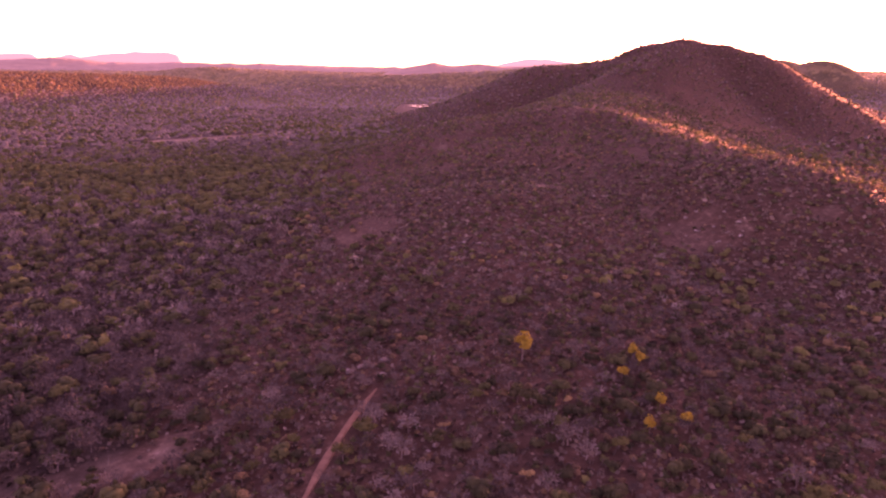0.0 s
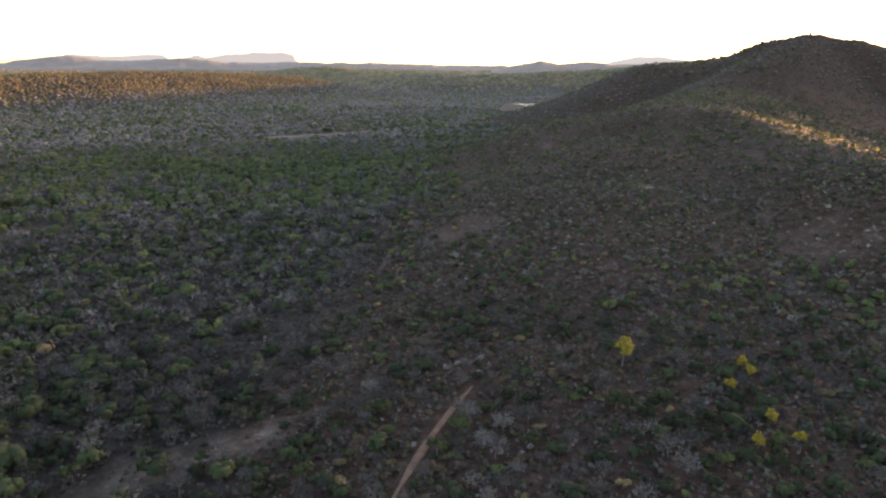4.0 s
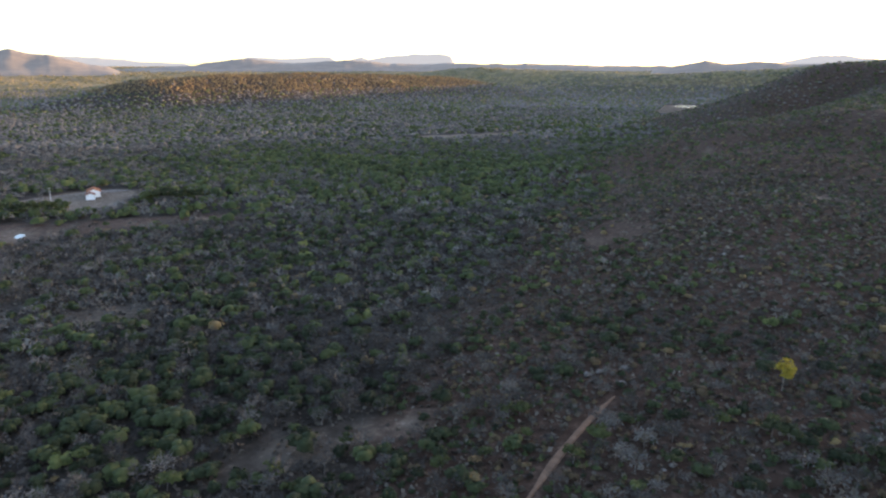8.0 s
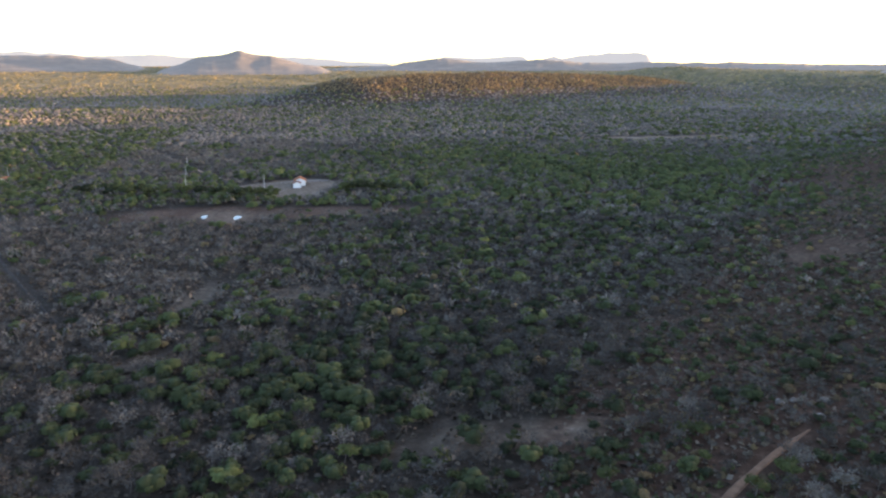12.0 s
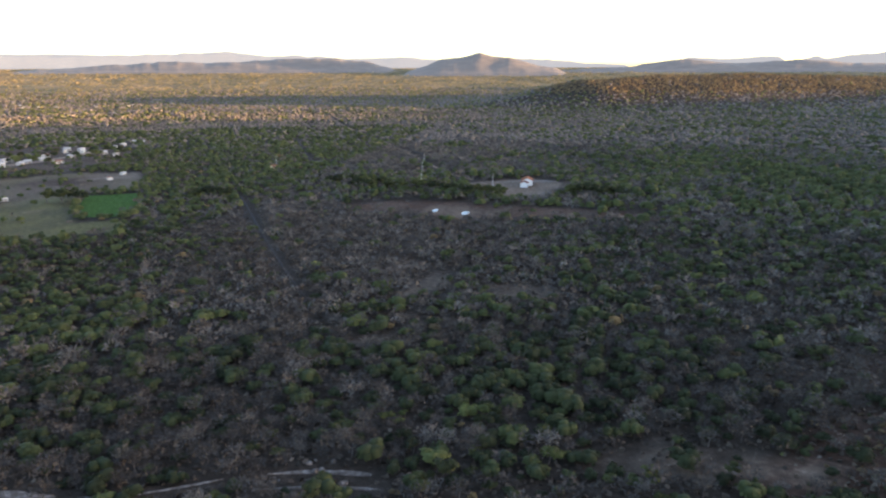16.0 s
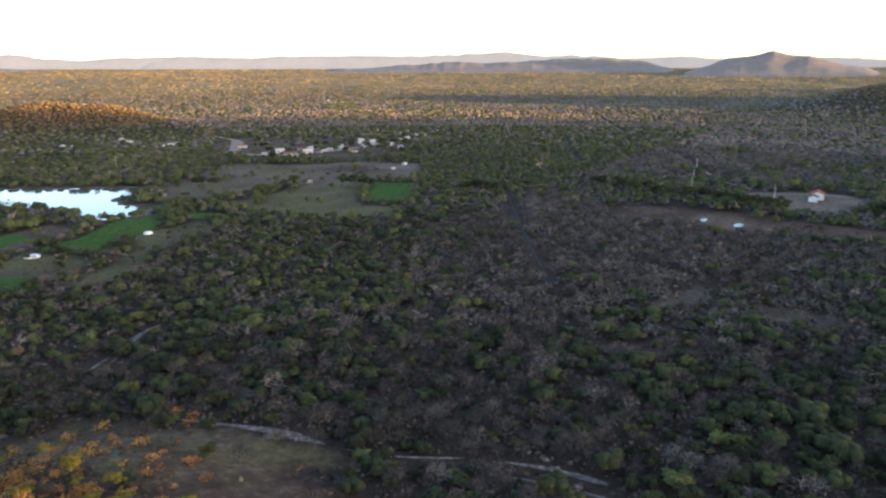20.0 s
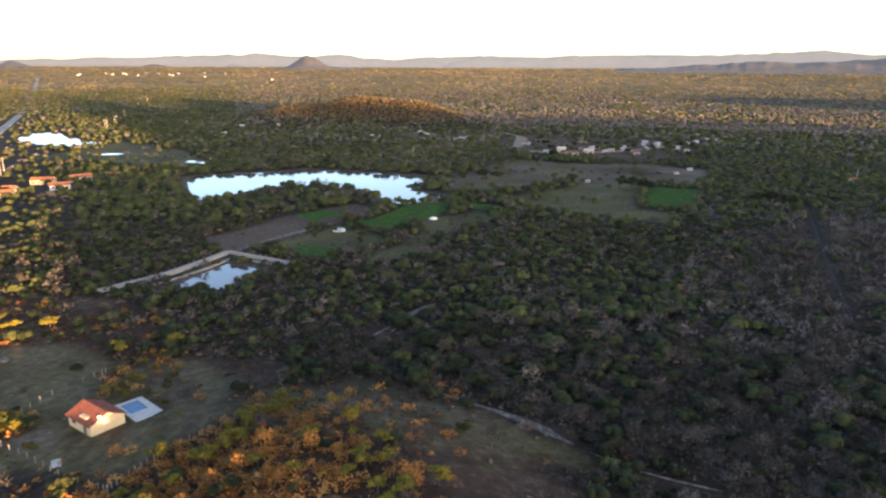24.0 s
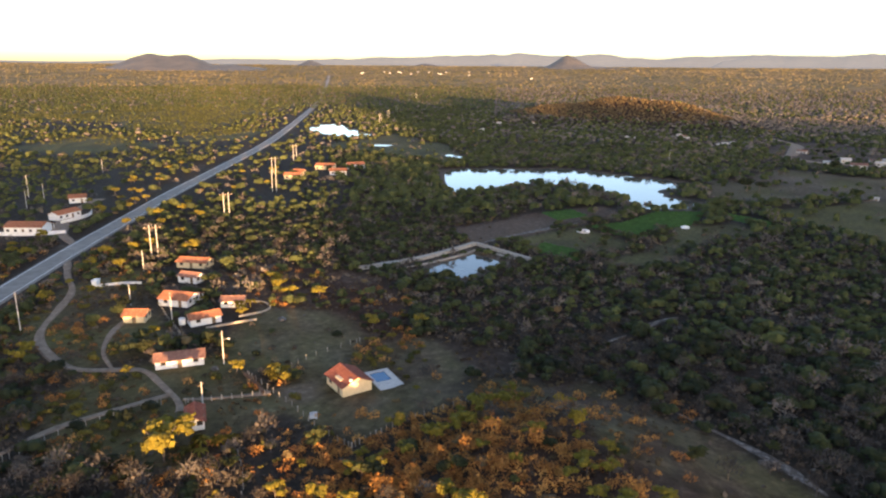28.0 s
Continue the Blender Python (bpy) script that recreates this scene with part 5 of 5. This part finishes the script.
def house(x, y, rz, L, W, label, wall=None, tile=None, h=2.5, rise=1.2, detail=2, veranda=0.0, group="", over=0.45, shed=False, z=None):
    """A single-storey house: four walls, a tiled roof, openings, and a veranda on its +y side if wanted."""
    wall, tile = wall or M_WALL, tile or M_TILE
    e = thing("house", label, "house", x, y, rz, group)
    t = 0.18
    if shed:
        part("wall", prism(-L / 2, -L / 2 + t, [(-W / 2, -.6), (W / 2, -.6), (W / 2, h), (-W / 2, h + rise)]), wall, e)
        part("wall", prism(L / 2 - t, L / 2, [(-W / 2, -.6), (W / 2, -.6), (W / 2, h), (-W / 2, h + rise)]), wall, e)
        part("wall", boxed((-L / 2 + t, W / 2 - t, -.6, L / 2 - t, W / 2, h)), wall, e)
        part("wall", boxed((-L / 2 + t, -W / 2, -.6, L / 2 - t, -W / 2 + t, h + rise - .05)), wall, e)
        k = rise / W
        part("roof", slope(-L / 2 - over, L / 2 + over, W / 2 + over, h + .1 - over * k, -W / 2 - over * .5, h + rise + .1 + over * .5 * k), tile, e)
    else:
        for s in (-1, 1):
            x0, x1 = (s * L / 2, s * (L / 2 - t)) if s < 0 else (L / 2 - t, L / 2)
            part("wall", prism(x0, x1, [(-W / 2, -.6), (W / 2, -.6), (W / 2, h), (0, h + rise), (-W / 2, h)]), wall, e)
            part("wall", boxed((-L / 2 + t, min(s * W / 2, s * (W / 2 - t)), -.6, L / 2 - t, max(s * W / 2, s * (W / 2 - t)), h)), wall, e)
        k = rise / (W / 2)
        for s in (-1, 1):
            ov = over + (veranda if s > 0 else 0)
            part("roof", slope(-L / 2 - over, L / 2 + over, s * (W / 2 + ov), h + .12 - ov * k * (0.75 if ov > 1 else 1), 0, h + rise + .12), tile, e)
        part("ridge_cap", boxed((-L / 2 - over, -.12, h + rise + .08, L / 2 + over, .12, h + rise + .26)), tile, e)
    n = max(1, int(L / 3.2))
    if detail:
        for s in (-1, 1):
            for i in range(n):
                px = -L / 2 + L * (i + .5) / n
                if i == n // 2:
                    opening(e, "door", px, s * W / 2, 0.02, 0.9, 2.05, "x", s, True)
                else:
                    opening(e, "window", px, s * W / 2, 1.0, 1.1, 1.0, "x", s)
        if detail > 1:
            for s in (-1, 1):
                for py in (-W / 4, W / 4):
                    opening(e, "window", s * L / 2, py, 1.0, 1.0, 1.0, "y", s)
    if veranda:
        part("veranda_floor", boxed((-L / 2, W / 2 + .002, -.5, L / 2, W / 2 + veranda, .12)), M_CONC, e)
        for i in range(n + 1):
            px = -L / 2 + .15 + (L - .3) * i / n
            part("post", boxed((px - .1, W / 2 + veranda - .25, .1, px + .1, W / 2 + veranda - .05, h - veranda * rise / (W / 2) * .72)), wall, e)
    return e


pool_house = house(-113.3, -90.0, 63.4, 8.6, 7.0, "cream house with a terracotta tile roof beside a small pool", M_CREAM, M_TILE_R, 2.4, 1.55, 1, 0.0)
part("dormer_wall", boxed((-0.6, -3.0, 2.35, 2.0, -1.5, 3.15)), M_CREAM, pool_house)
part("water_tank", tubes(((4.1, -1.4, 3.0), (4.1, -1.4, 3.75), .38, .38, 12)), M_WALL, pool_house, "small white rooftop water tank")

pool = thing("swimming_pool", "small blue swimming pool in a pale concrete deck", "pool", -120.2, -85.2, 58)
part("deck", boxed((-5.2, -3.0, -.6, 5.2, -2.2, .25), (-5.2, 1.6, -.6, 5.2, 3.0, .25), (-5.2, -2.2, -.6, -4.2, 1.6, .25), (1.0, -2.2, -.6, 5.2, 1.6, .25)), M_CONC, pool)
part("basin", boxed((-4.2, -2.2, -.6, 1.0, 1.6, -.4)), M_POOL, pool)
part("water", boxed((-4.2, -2.2, -.38, 1.0, 1.6, .1)), M_POOL, pool, "clear blue pool water")

house(-102.7, -133.2, 138.8, 11.0, 5.0, "long white cottage with a weathered tile roof beside a dirt lane", M_WALL, M_TILE_D, 2.1, 1.0, 2, 1.4)
house(-125.2, -150.4, 153, 8.4, 4.4, "small white house with a bright orange tile roof", M_WALL, M_TILE, 2.2, 0.9)
house(-133, -170, 108, 9.5, 7.2, "white house with a broad terracotta roof and veranda", M_WALL, M_TILE, 2.3, 1.2, 2, 1.8)
house(-149.8, -184.5, 103, 7.0, 4.6, "small white house with a weathered reddish roof", M_WALL, M_TILE_D, 2.3, 0.9)
house(-163, -198, 111, 11.0, 6.0, "cream house with a patched terracotta roof", M_CREAM, M_TILE, 2.2, 1.0)
house(-117, -168.5, 124, 6.0, 5.0, "small house with a reddish roof among shrubs", M_CREAM, M_TILE, 2.1, 1.0)
house(-140, -154.5, 124, 6.5, 5.0, "low house with a dull red roof beside a walled yard", M_WALL, M_TILE_D, 2.1, 0.7)
house(-84.6, -106.8, 50, 7.0, 3.4, "narrow brick-red cottage under tall shrubs", M_WALL, M_TILE_R, 1.9, 0.8)
house(-161.5, -300.5, 121, 16.0, 8.0, "white roadside building with an orange tile roof", M_WALL, M_TILE, 3.0, 1.5, 1, 2.0)
house(-187, -315, 191, 13.0, 6.0, "white roadside house with a low tile roof", M_WALL, M_TILE, 2.8, 1.2, 1)
house(-214, -347, 145, 8.0, 6.0, "small orange-roofed house above the highway", M_WALL, M_TILE, 2.8, 1.3, 1)
house(-324, 291, 138, 9.5, 6.5, "white farmhouse with a red roof in a bare yard", M_WALL, M_TILE, 3.0, 1.5, 1)
house(-318.5, 283.5, 138, 6.0, 4.5, "white outbuilding in a bare yard", M_WALL, M_TILE_D, 2.6, 0.8, 1)
house(-482, 187, 120, 6.0, 4.0, "small hut with a rusty roof in scrub", M_CREAM, M_TILE, 2.4, 1.0, 1)
for x, y, rz, L, W, m, lab in ((-364, -293, 130, 11, 6, M_WALL, "white house beside a grove"), (-380, -317, 115, 13, 7, M_CREAM, "house with an orange roof beside a grove"), (-396, -303, 140, 12, 7, M_WALL, "white house with a pale roof beside a grove"),
                               (-333, -305, 120, 10, 6, M_CREAM, "house with an orange roof near the pylons"), (-347, -312, 100, 8, 5, M_CREAM, "small house with an orange roof near the pylons")):
    house(x, y, rz, L, W, lab, m, M_TILE, 2.8, 1.3, 1)

VILLAGE = [(-680, -34), (-596, 9), (-618, 24), (-627, 0), (-623, 38), (-642, 55), (-617, 63), (-651, 76), (-664, 104), (-643, 110), (-750, 148), (-728, 132), (-501, 80), (-611, -12), (-684, 90), (-716, 82),
           (-704, 92), (-694, 78), (-640, 20), (-660, 35), (-632, 44), (-650, 28), (-708, 121), (-742, 152), (-668, 60), (-452, 17), (-520, 92), (-722, -200), (-715, -192), (-779, -159), (-766, -152), (-746, -145), (-698, -106), (-712, -102),
           (-723, -97), (-804, -386), (-820, -343), (-718, -366), (-705, -360), (-752, -148)]
M_LIME = mat("limewash", [(0.3, (0.40, 0.37, 0.33)), (0.6, (0.50, 0.48, 0.44)), (0.8, (0.58, 0.56, 0.53))], 0.3, 0.9)
cots = [house(-596, 9, 95, 11, 6, "white village house with a weathered brown roof", M_LIME, M_TILE_D, 2.9, 1.2, 1, 0, "village houses"),
        house(-618, 24, 85, 8, 5, "white village house with a pale fibre-cement roof", M_LIME, M_CONC, 3.0, 0.8, 1, 0, "village houses"),
        house(-627, 0, 100, 7, 5, "small white village house with a pale grey roof", M_LIME, M_CONC, 2.9, 1.0, 1, 0, "village houses")]
for i, (x, y) in enumerate(VILLAGE):
    if (x, y) in ((-596, 9), (-618, 24), (-627, 0)):
        continue
    copy_thing(cots[1 if i % 3 == 1 else (2 if i % 3 == 2 else (1 if i % 2 else 0))], pose(x, y, gh(x, y), 0, 0, 80 + 25 * ((i * 7) % 5)) @ Matrix.Diagonal((.72, .72, .72, 1) if x < -540 else (.5, .5, .5, 1)))
for i, (x, y) in enumerate(FAR_HOMES):
    big = 0.95 if x < -2000 else 0.7
    ob = copy_thing(cots[1], pose(x, y, gh(x, y), 0, 0, 100 + 20 * (i % 4)))
    ob.matrix_basis = ob.matrix_basis @ Matrix.Diagonal((big, big, big * .9, 1))


# ---- poles, walls and fences ----
def h_pole(x, y, rz, h=12.0):
    e = thing("power_pylon", "pale concrete twin-pole power pylon with a cross-arm", "pylon", x, y, rz, "power line pylons")
    for s in (-1.15, 1.15):
        part("pole", tubes(((s, 0, -.6), (s, 0, h), .21, .14)), M_CONC, e)
    part("cross_arm", boxed((-2.9, -.22, h - 1.2, 2.9, -.05, h - .95)), M_WOOD, e)
    for s in (-2.7, 0, 2.7):
        part("insulator", tubes(((s, -.13, h - .94), (s, -.13, h - .55), .09, .05, 6)), M_CONC, e)
    return e


first = h_pole(-163, -220, 143, 12.5)
for x, y in ((-226.5, -250), (-292, -282), (-336, -324), (-403, -366), (-744, -527), (-803, -555), (-932, -628), (-1140, -740), (-1350, -856)):
    copy_thing(first, pose(x, y, gh(x, y), 0, 0, 145))


def utility_pole(x, y, rz, h, lamp_arm=False):
    e = thing("utility_pole", "slender pale concrete utility pole beside the houses", "utility pole", x, y, rz, "utility poles")
    part("pole", tubes(((0, 0, -.6), (0, 0, h), .17, .10)), M_CONC, e)
    part("cross_arm", boxed((-.9, -.18, h - .7, .9, -.08, h - .55)), M_WOOD, e)
    for s in (-.8, -.25, .3, .8):
        part("insulator", tubes(((s, -.13, h - .54), (s, -.13, h - .3), .06, .04, 6)), M_DARK, e)
    if lamp_arm:
        a = part("lamp_arm", tubes(((0, .1, h - 2.2), (0, 1.5, h - 1.8), .04, .03, 6)), M_CONC, e)
        part("lamp_head", boxed((-.12, 1.4, h - 1.9, .12, 1.95, h - 1.72)), M_WALL, a)
    return e


for x, y, rz, h, arm in ((-94, -186, 30, 11.5, False), (-122, -160, 60, 8, False), (-108, -124, 20, 8.5, True), (-91, -112, 10, 5, False), (-208, -382, 40, 12, False), (-210, -371, 40, 8, False), (-149, -208, 40, 7.5, False), (-124, -181, 60, 6.5, False),
                         (-190, -352, 40, 9, False), (-285, -430, 40, 9, False), (-360, 235, 20, 9, False), (-400, 262, 20, 9, False), (-440, 290, 20, 9, False), (-330, 268, 20, 8, False), (-490, 192, 20, 9, False), (-560, -120, 20, 9, False)):
    utility_pole(x, y, rz, h, arm)


def fence(line, label, gap=2.4, h=1.3):
    pts = eased(line, gap)
    e = thing("fence", label, "fence", *pts[0])
    base = e.matrix_world.translation.copy()
    post = bpy.data.meshes.new("post")
    bm = boxed((-.07, -.07, -.4, .07, .07, h))
    bm.to_mesh(post)
    bm.free()
    post.materials.append(M_STONE)
    for i, (x, y) in enumerate(pts):
        o = new("post", post)
        o.parent = e
        o.matrix_basis = pose(x - base.x, y - base.y, gh(x, y) - base.z, random.uniform(-4, 4), random.uniform(-4, 4), random.uniform(0, 40))
    for z in (.45, .95):
        bm = bmesh.new()
        prev = None
        for x, y in pts:
            c = Vector((x - base.x, y - base.y, gh(x, y) - base.z + z))
            ring = [bm.verts.new(c + Vector(o)) for o in ((.012, 0, 0), (-.008, .01, 0), (-.004, -.008, .012))]
            if prev:
                for i in range(3):
                    bm.faces.new((prev[i], prev[(i + 1) % 3], ring[(i + 1) % 3], ring[i]))
            prev = ring
        part("wire", bm, M_DARK, e)
    return e


fence([(-106, -114), (-103, -104), (-99, -93), (-95, -84), (-92, -73)], "wire fence with pale posts round the house plot")
fence([(-111, -108), (-121, -109), (-136, -104)], "wire fence with pale posts along the paddock")
fence([(-92, -73), (-97, -71.5), (-102, -70), (-108, -66), (-116, -61)], "wire fence with pale posts above the mound")
fence([(-101, -103), (-95, -109), (-89, -115)], "wire fence with pale posts along a lane")
fence([(-56, -125), (-66, -126), (-76, -123), (-86, -119)], "wire fence with pale posts along a lane")
fence([(-66, -76), (-74, -82), (-80, -90)], "leaning pale fence posts in dry scrub")
fence([(-130, -176), (-124, -166), (-119, -156), (-115, -148)], "pale fence posts along a house lane")
fence([(-200, -142), (-213, -135), (-246, -129), (-236, -97)], "row of fence posts along the dam")


def low_wall(line, label, h=0.9, half=0.12, material=None, name="garden_wall"):
    pts = eased(line, 4)
    e = tagged(new(name), label, "wall")
    for a, b in zip(pts, pts[1:]):
        z0, z1 = gh(*a), gh(*b)
        d = Vector((b[0] - a[0], b[1] - a[1], 0)).normalized()
        n = Vector((-d.y, d.x, 0)) * half
        bm = bmesh.new()
        c = [bm.verts.new(Vector((p[0], p[1], z)) + s * n + Vector((0, 0, u))) for p, z in ((a, z0), (b, z1)) for s in (1, -1) for u in (-.4, h)]
        for f in ((0, 1, 3, 2), (4, 6, 7, 5), (0, 4, 5, 1), (2, 3, 7, 6), (1, 5, 7, 3), (0, 2, 6, 4)):
            bm.faces.new([c[i] for i in f])
        bmesh.ops.recalc_face_normals(bm, faces=bm.faces[:])
        part("wall_panel", bm, material or M_WALL, e)
    return e


low_wall([(-128, -206), (-136, -201), (-139, -196)], "low white wall beside the lane gate", 0.8)
low_wall([(-133, -145), (-142, -141), (-147, -147), (-143, -156)], "low pale wall round a planted yard", 0.6, 0.12, M_STONE)
low_wall([(-122, -146), (-131, -141), (-134, -139)], "low pale wall behind an orange-roofed house", 0.6, 0.12, M_STONE)
low_wall([(-146, -316), (-156, -293), (-168, -284)], "white boundary wall along the highway", 1.6)
low_wall([(-178, -304), (-196, -308), (-205, -322)], "white boundary wall beside a dirt forecourt", 1.5)
low_wall([(-101, -104), (-104, -110), (-106, -115)], "low brick-red wall at the plot corner", 0.7, 0.3, M_CLAY)

gate = thing("gate_post", "white masonry gate block beside the lane", "gate", -129.5, -206, 30)
part("block", boxed((-1.2, -.8, -.4, 1.2, .8, 2.2)), M_WALL, gate)
part("cap", boxed((-1.35, -.95, 2.2, 1.35, .95, 2.35)), M_WALL, gate)

# the dam and its stone facing
strip("dam_crest", eased([(-190, -145), (-198, -140.5), (-210, -134), (-226, -130), (-244, -126.5)], 2), 1.1, M_STONE, "pale stone dam crest beside a pond", "dam", 1.1, 0.15)
strip("dam_crest", eased([(-244, -126), (-240, -115), (-233, -97)], 2), 0.8, M_STONE, "pale stone dam crest beside a pond", "dam", 1.1, 0.15)
strip("dam_foot", eased([(-196, -134), (-208, -128.5), (-222, -124), (-237, -121.5)], 2), 0.45, M_STONE, "pale stone bank at the water's edge", "dam", 0.45, 0.3)
strip("dam_foot", eased([(-237, -121.5), (-235, -112), (-231, -102)], 2), 0.4, M_STONE, "pale stone bank at the water's edge", "dam", 0.45, 0.3)

# round white cisterns in the fields
def dome(r, h, rings=4, n=16):
    bm = bmesh.new()
    prev = [bm.verts.new((r * math.cos(2 * math.pi * i / n), r * math.sin(2 * math.pi * i / n), -.4)) for i in range(n)]
    for k in range(rings + 1):
        a = k / rings * math.pi / 2 * .96
        cur = [bm.verts.new((r * math.cos(a) * math.cos(2 * math.pi * i / n), r * math.cos(a) * math.sin(2 * math.pi * i / n), .5 + h * math.sin(a))) for i in range(n)]
        for i in range(n):
            bm.faces.new((prev[i], prev[(i + 1) % n], cur[(i + 1) % n], cur[i]))
        prev = cur
    bm.faces.new(prev)
    return bm


for x, y, r in ((-289, -96, 2.8), (-321, -59, 1.9)):
    c = thing("water_cistern", "round white domed rainwater cistern in a field", "cistern", x, y, 0, "field cisterns")
    part("shell", dome(r, .6), M_WALL, c)
    part("hatch", tubes(((0, 0, 1.0), (0, 0, 1.25), .35, .35, 10)), M_CONC, c)

# leafy crops in plots
for poly in CROPS:
    P = np.array(poly)
    gx, gy = np.meshgrid(np.arange(P[:, 0].min(), P[:, 0].max(), 1.1), np.arange(P[:, 1].min(), P[:, 1].max(), 0.9))
    gx, gy = gx.ravel() + rng.uniform(-.2, .2, gx.size), gy.ravel() + rng.uniform(-.1, .1, gx.size)
    q = inside(gx, gy, poly) > 0
    pos = np.stack([gx[q], gy[q], gz(gx[q], gy[q]) + .1], -1)
    scatter("crop_rows", [blob(1, 5, .3, .8, r_) for _ in range(4)], pos, rng.uniform(.55, .9, q.sum()), rng.uniform(.2, .8, q.sum()), M_CROP, "bright green irrigated crop rows", "crops")


# ---- banana plants ----
def banana(x, y, h):
    e = thing("banana_plant", "yellow-green banana plant with long arching leaves", "plant", x, y, random.uniform(0, 360), "banana plants")
    part("stem", tubes(((0, 0, -.2), (.05, 0, h * .55), .12, .07, 7)), OLIVE, e)
    for k in range(8):
        a = 2 * math.pi * (k + random.uniform(-.2, .2)) / 8
        L, w = h * random.uniform(.5, .7), h * .11
        bm = bmesh.new()
        rows = []
        for i in range(6):
            s = i / 5
            r, z = L * s, h * .55 + L * (.75 * s - .95 * s * s)
            ww = w * math.sin(math.pi * (.12 + .84 * s))
            c, t = Vector((math.cos(a) * r, math.sin(a) * r, z)), Vector((-math.sin(a), math.cos(a), 0))
            rows.append([bm.verts.new(c - t * ww - Vector((0, 0, ww * .5))), bm.verts.new(c), bm.verts.new(c + t * ww - Vector((0, 0, ww * .5)))])
        for p, q in zip(rows, rows[1:]):
            for j in (0, 1):
                bm.faces.new((p[j], p[j + 1], q[j + 1], q[j]))
        bmesh.ops.solidify(bm, geom=bm.faces[:], thickness=.03)
        part("leaf", bm, OLIVE, e)
    return e


plants = [banana(-109.5, -109, 4.2), banana(-107.5, -108, 3.6), banana(-78, -97.5, 3.8)]
for i, (x, y, k) in enumerate(((-110.5, -106.5, .9), (-106.5, -106, .8), (-112, -105, .55), (-80, -95, .9), (-76, -95.5, .8), (-82, -93.5, .9), (-79, -99.5, .7), (-138, -150, 1.1), (-141, -148.5, 1.0), (-136.5, -147.5, .9), (-134, -166, .9), (-137, -164, .8), (-126.4, -93.7, .55), (-124.4, -91.1, .5), (-129.5, -93, .5),
                               (-127, -87.6, .5), (-125.6, -84.5, .45), (-122.3, -80.5, .5), (-118, -75.1, .45), (-130.1, -96.4, .55), (-128.4, -95.6, .5), (-133, -82, .4))):
    z = gh(x, y)
    ob = copy_thing(plants[i % 3], pose(x, y, z, 0, 0, random.uniform(0, 360)))
    ob.matrix_basis = ob.matrix_basis @ Matrix.Diagonal((k, k, k, 1))


# ---- rocks, a tarpaulin and other small things ----
def rock(x, y, r, material=M_SAND, label="pale weathered rock among scrub", group="pale rocks", flat=.55):
    bm = bmesh.new()
    bmesh.ops.create_icosphere(bm, subdivisions=2, radius=1)
    o = random.uniform(0, 99)
    for v in bm.verts:
        v.co *= 1 + .35 * noise.noise(v.co * 1.6 + Vector((o, o, o)))
        v.co = Vector((v.co.x * r, v.co.y * r * .7, max(v.co.z, -.5) * r * flat))
    ob = part("rock", bm, material)
    ob.matrix_world = pose(x, y, gh(x, y) + .1 * r, 0, 0, random.uniform(0, 180))
    return tagged(ob, label, "rock", group)


for x, y, n, spread in ((-15.3, 144, 9, 3.2), (11.5, 222, 5, 4), (64, 280, 5, 4), (99, 230, 6, 4), (98, 242, 6, 5), (-1, 111, 3, 2), (-20, 140, 4, 4), (-104, 44, 6, 4), (-127, -4, 4, 5), (86, 249, 4, 5)):
    for _ in range(n):
        rock(x + random.gauss(0, spread), y + random.gauss(0, spread * .6), random.uniform(.4, 1.1))

tarp = bmesh.new()
bmesh.ops.create_grid(tarp, x_segments=14, y_segments=10, size=1)
for v in tarp.verts:
    v.co = Vector((v.co.x * 1.5, v.co.y * .8, .3 + .35 * noise.noise(v.co * 2.2) - .3 * (abs(v.co.x) ** 3)))
bmesh.ops.solidify(tarp, geom=tarp.faces[:], thickness=.04)
ob = part("tarpaulin", tarp, M_CONC)
ob.matrix_world = pose(-98.8, -88, gh(-98.8, -88) + .1, 0, 0, 40)
tagged(ob, "crumpled pale tarpaulin heap on the ground", "tarpaulin")
for x, y, r, lab in ((-104.6, -123.4, 1.3, "pale heap of sacks beside a cottage"), (-138, -133, 1.6, "low pale mound of sand in the paddock"), (-151, -131, .7, "small white object in the paddock"), (-144, -130, .6, "small pale rubble in the paddock")):
    rock(x, y, r, M_SAND, lab, "", .4)
tank = thing("water_tank", "white water tank beside a small house", "tank", -121, -154.5, 0)
part("body", tubes(((0, 0, -.2), (0, 0, 1.7), .9, .9, 16)), M_WALL, tank)
part("lid", tubes(((0, 0, 1.7), (0, 0, 1.95), .92, .3, 16)), M_WALL, tank)

# road paint
T = np.array(ROAD)
for off, nm in ((-3.6, "edge_line"), (3.6, "edge_line")):
    D = np.gradient(T, axis=0)
    N = np.stack([-D[:, 1], D[:, 0]], -1) / np.linalg.norm(D, axis=1)[:, None]
    q = (T + N * off)[:70]
    strip("road_" + nm, [tuple(p) for p in q], 0.1, M_PAINT, "white painted road edge line", "road marking", 0.40, 0, 0.005)
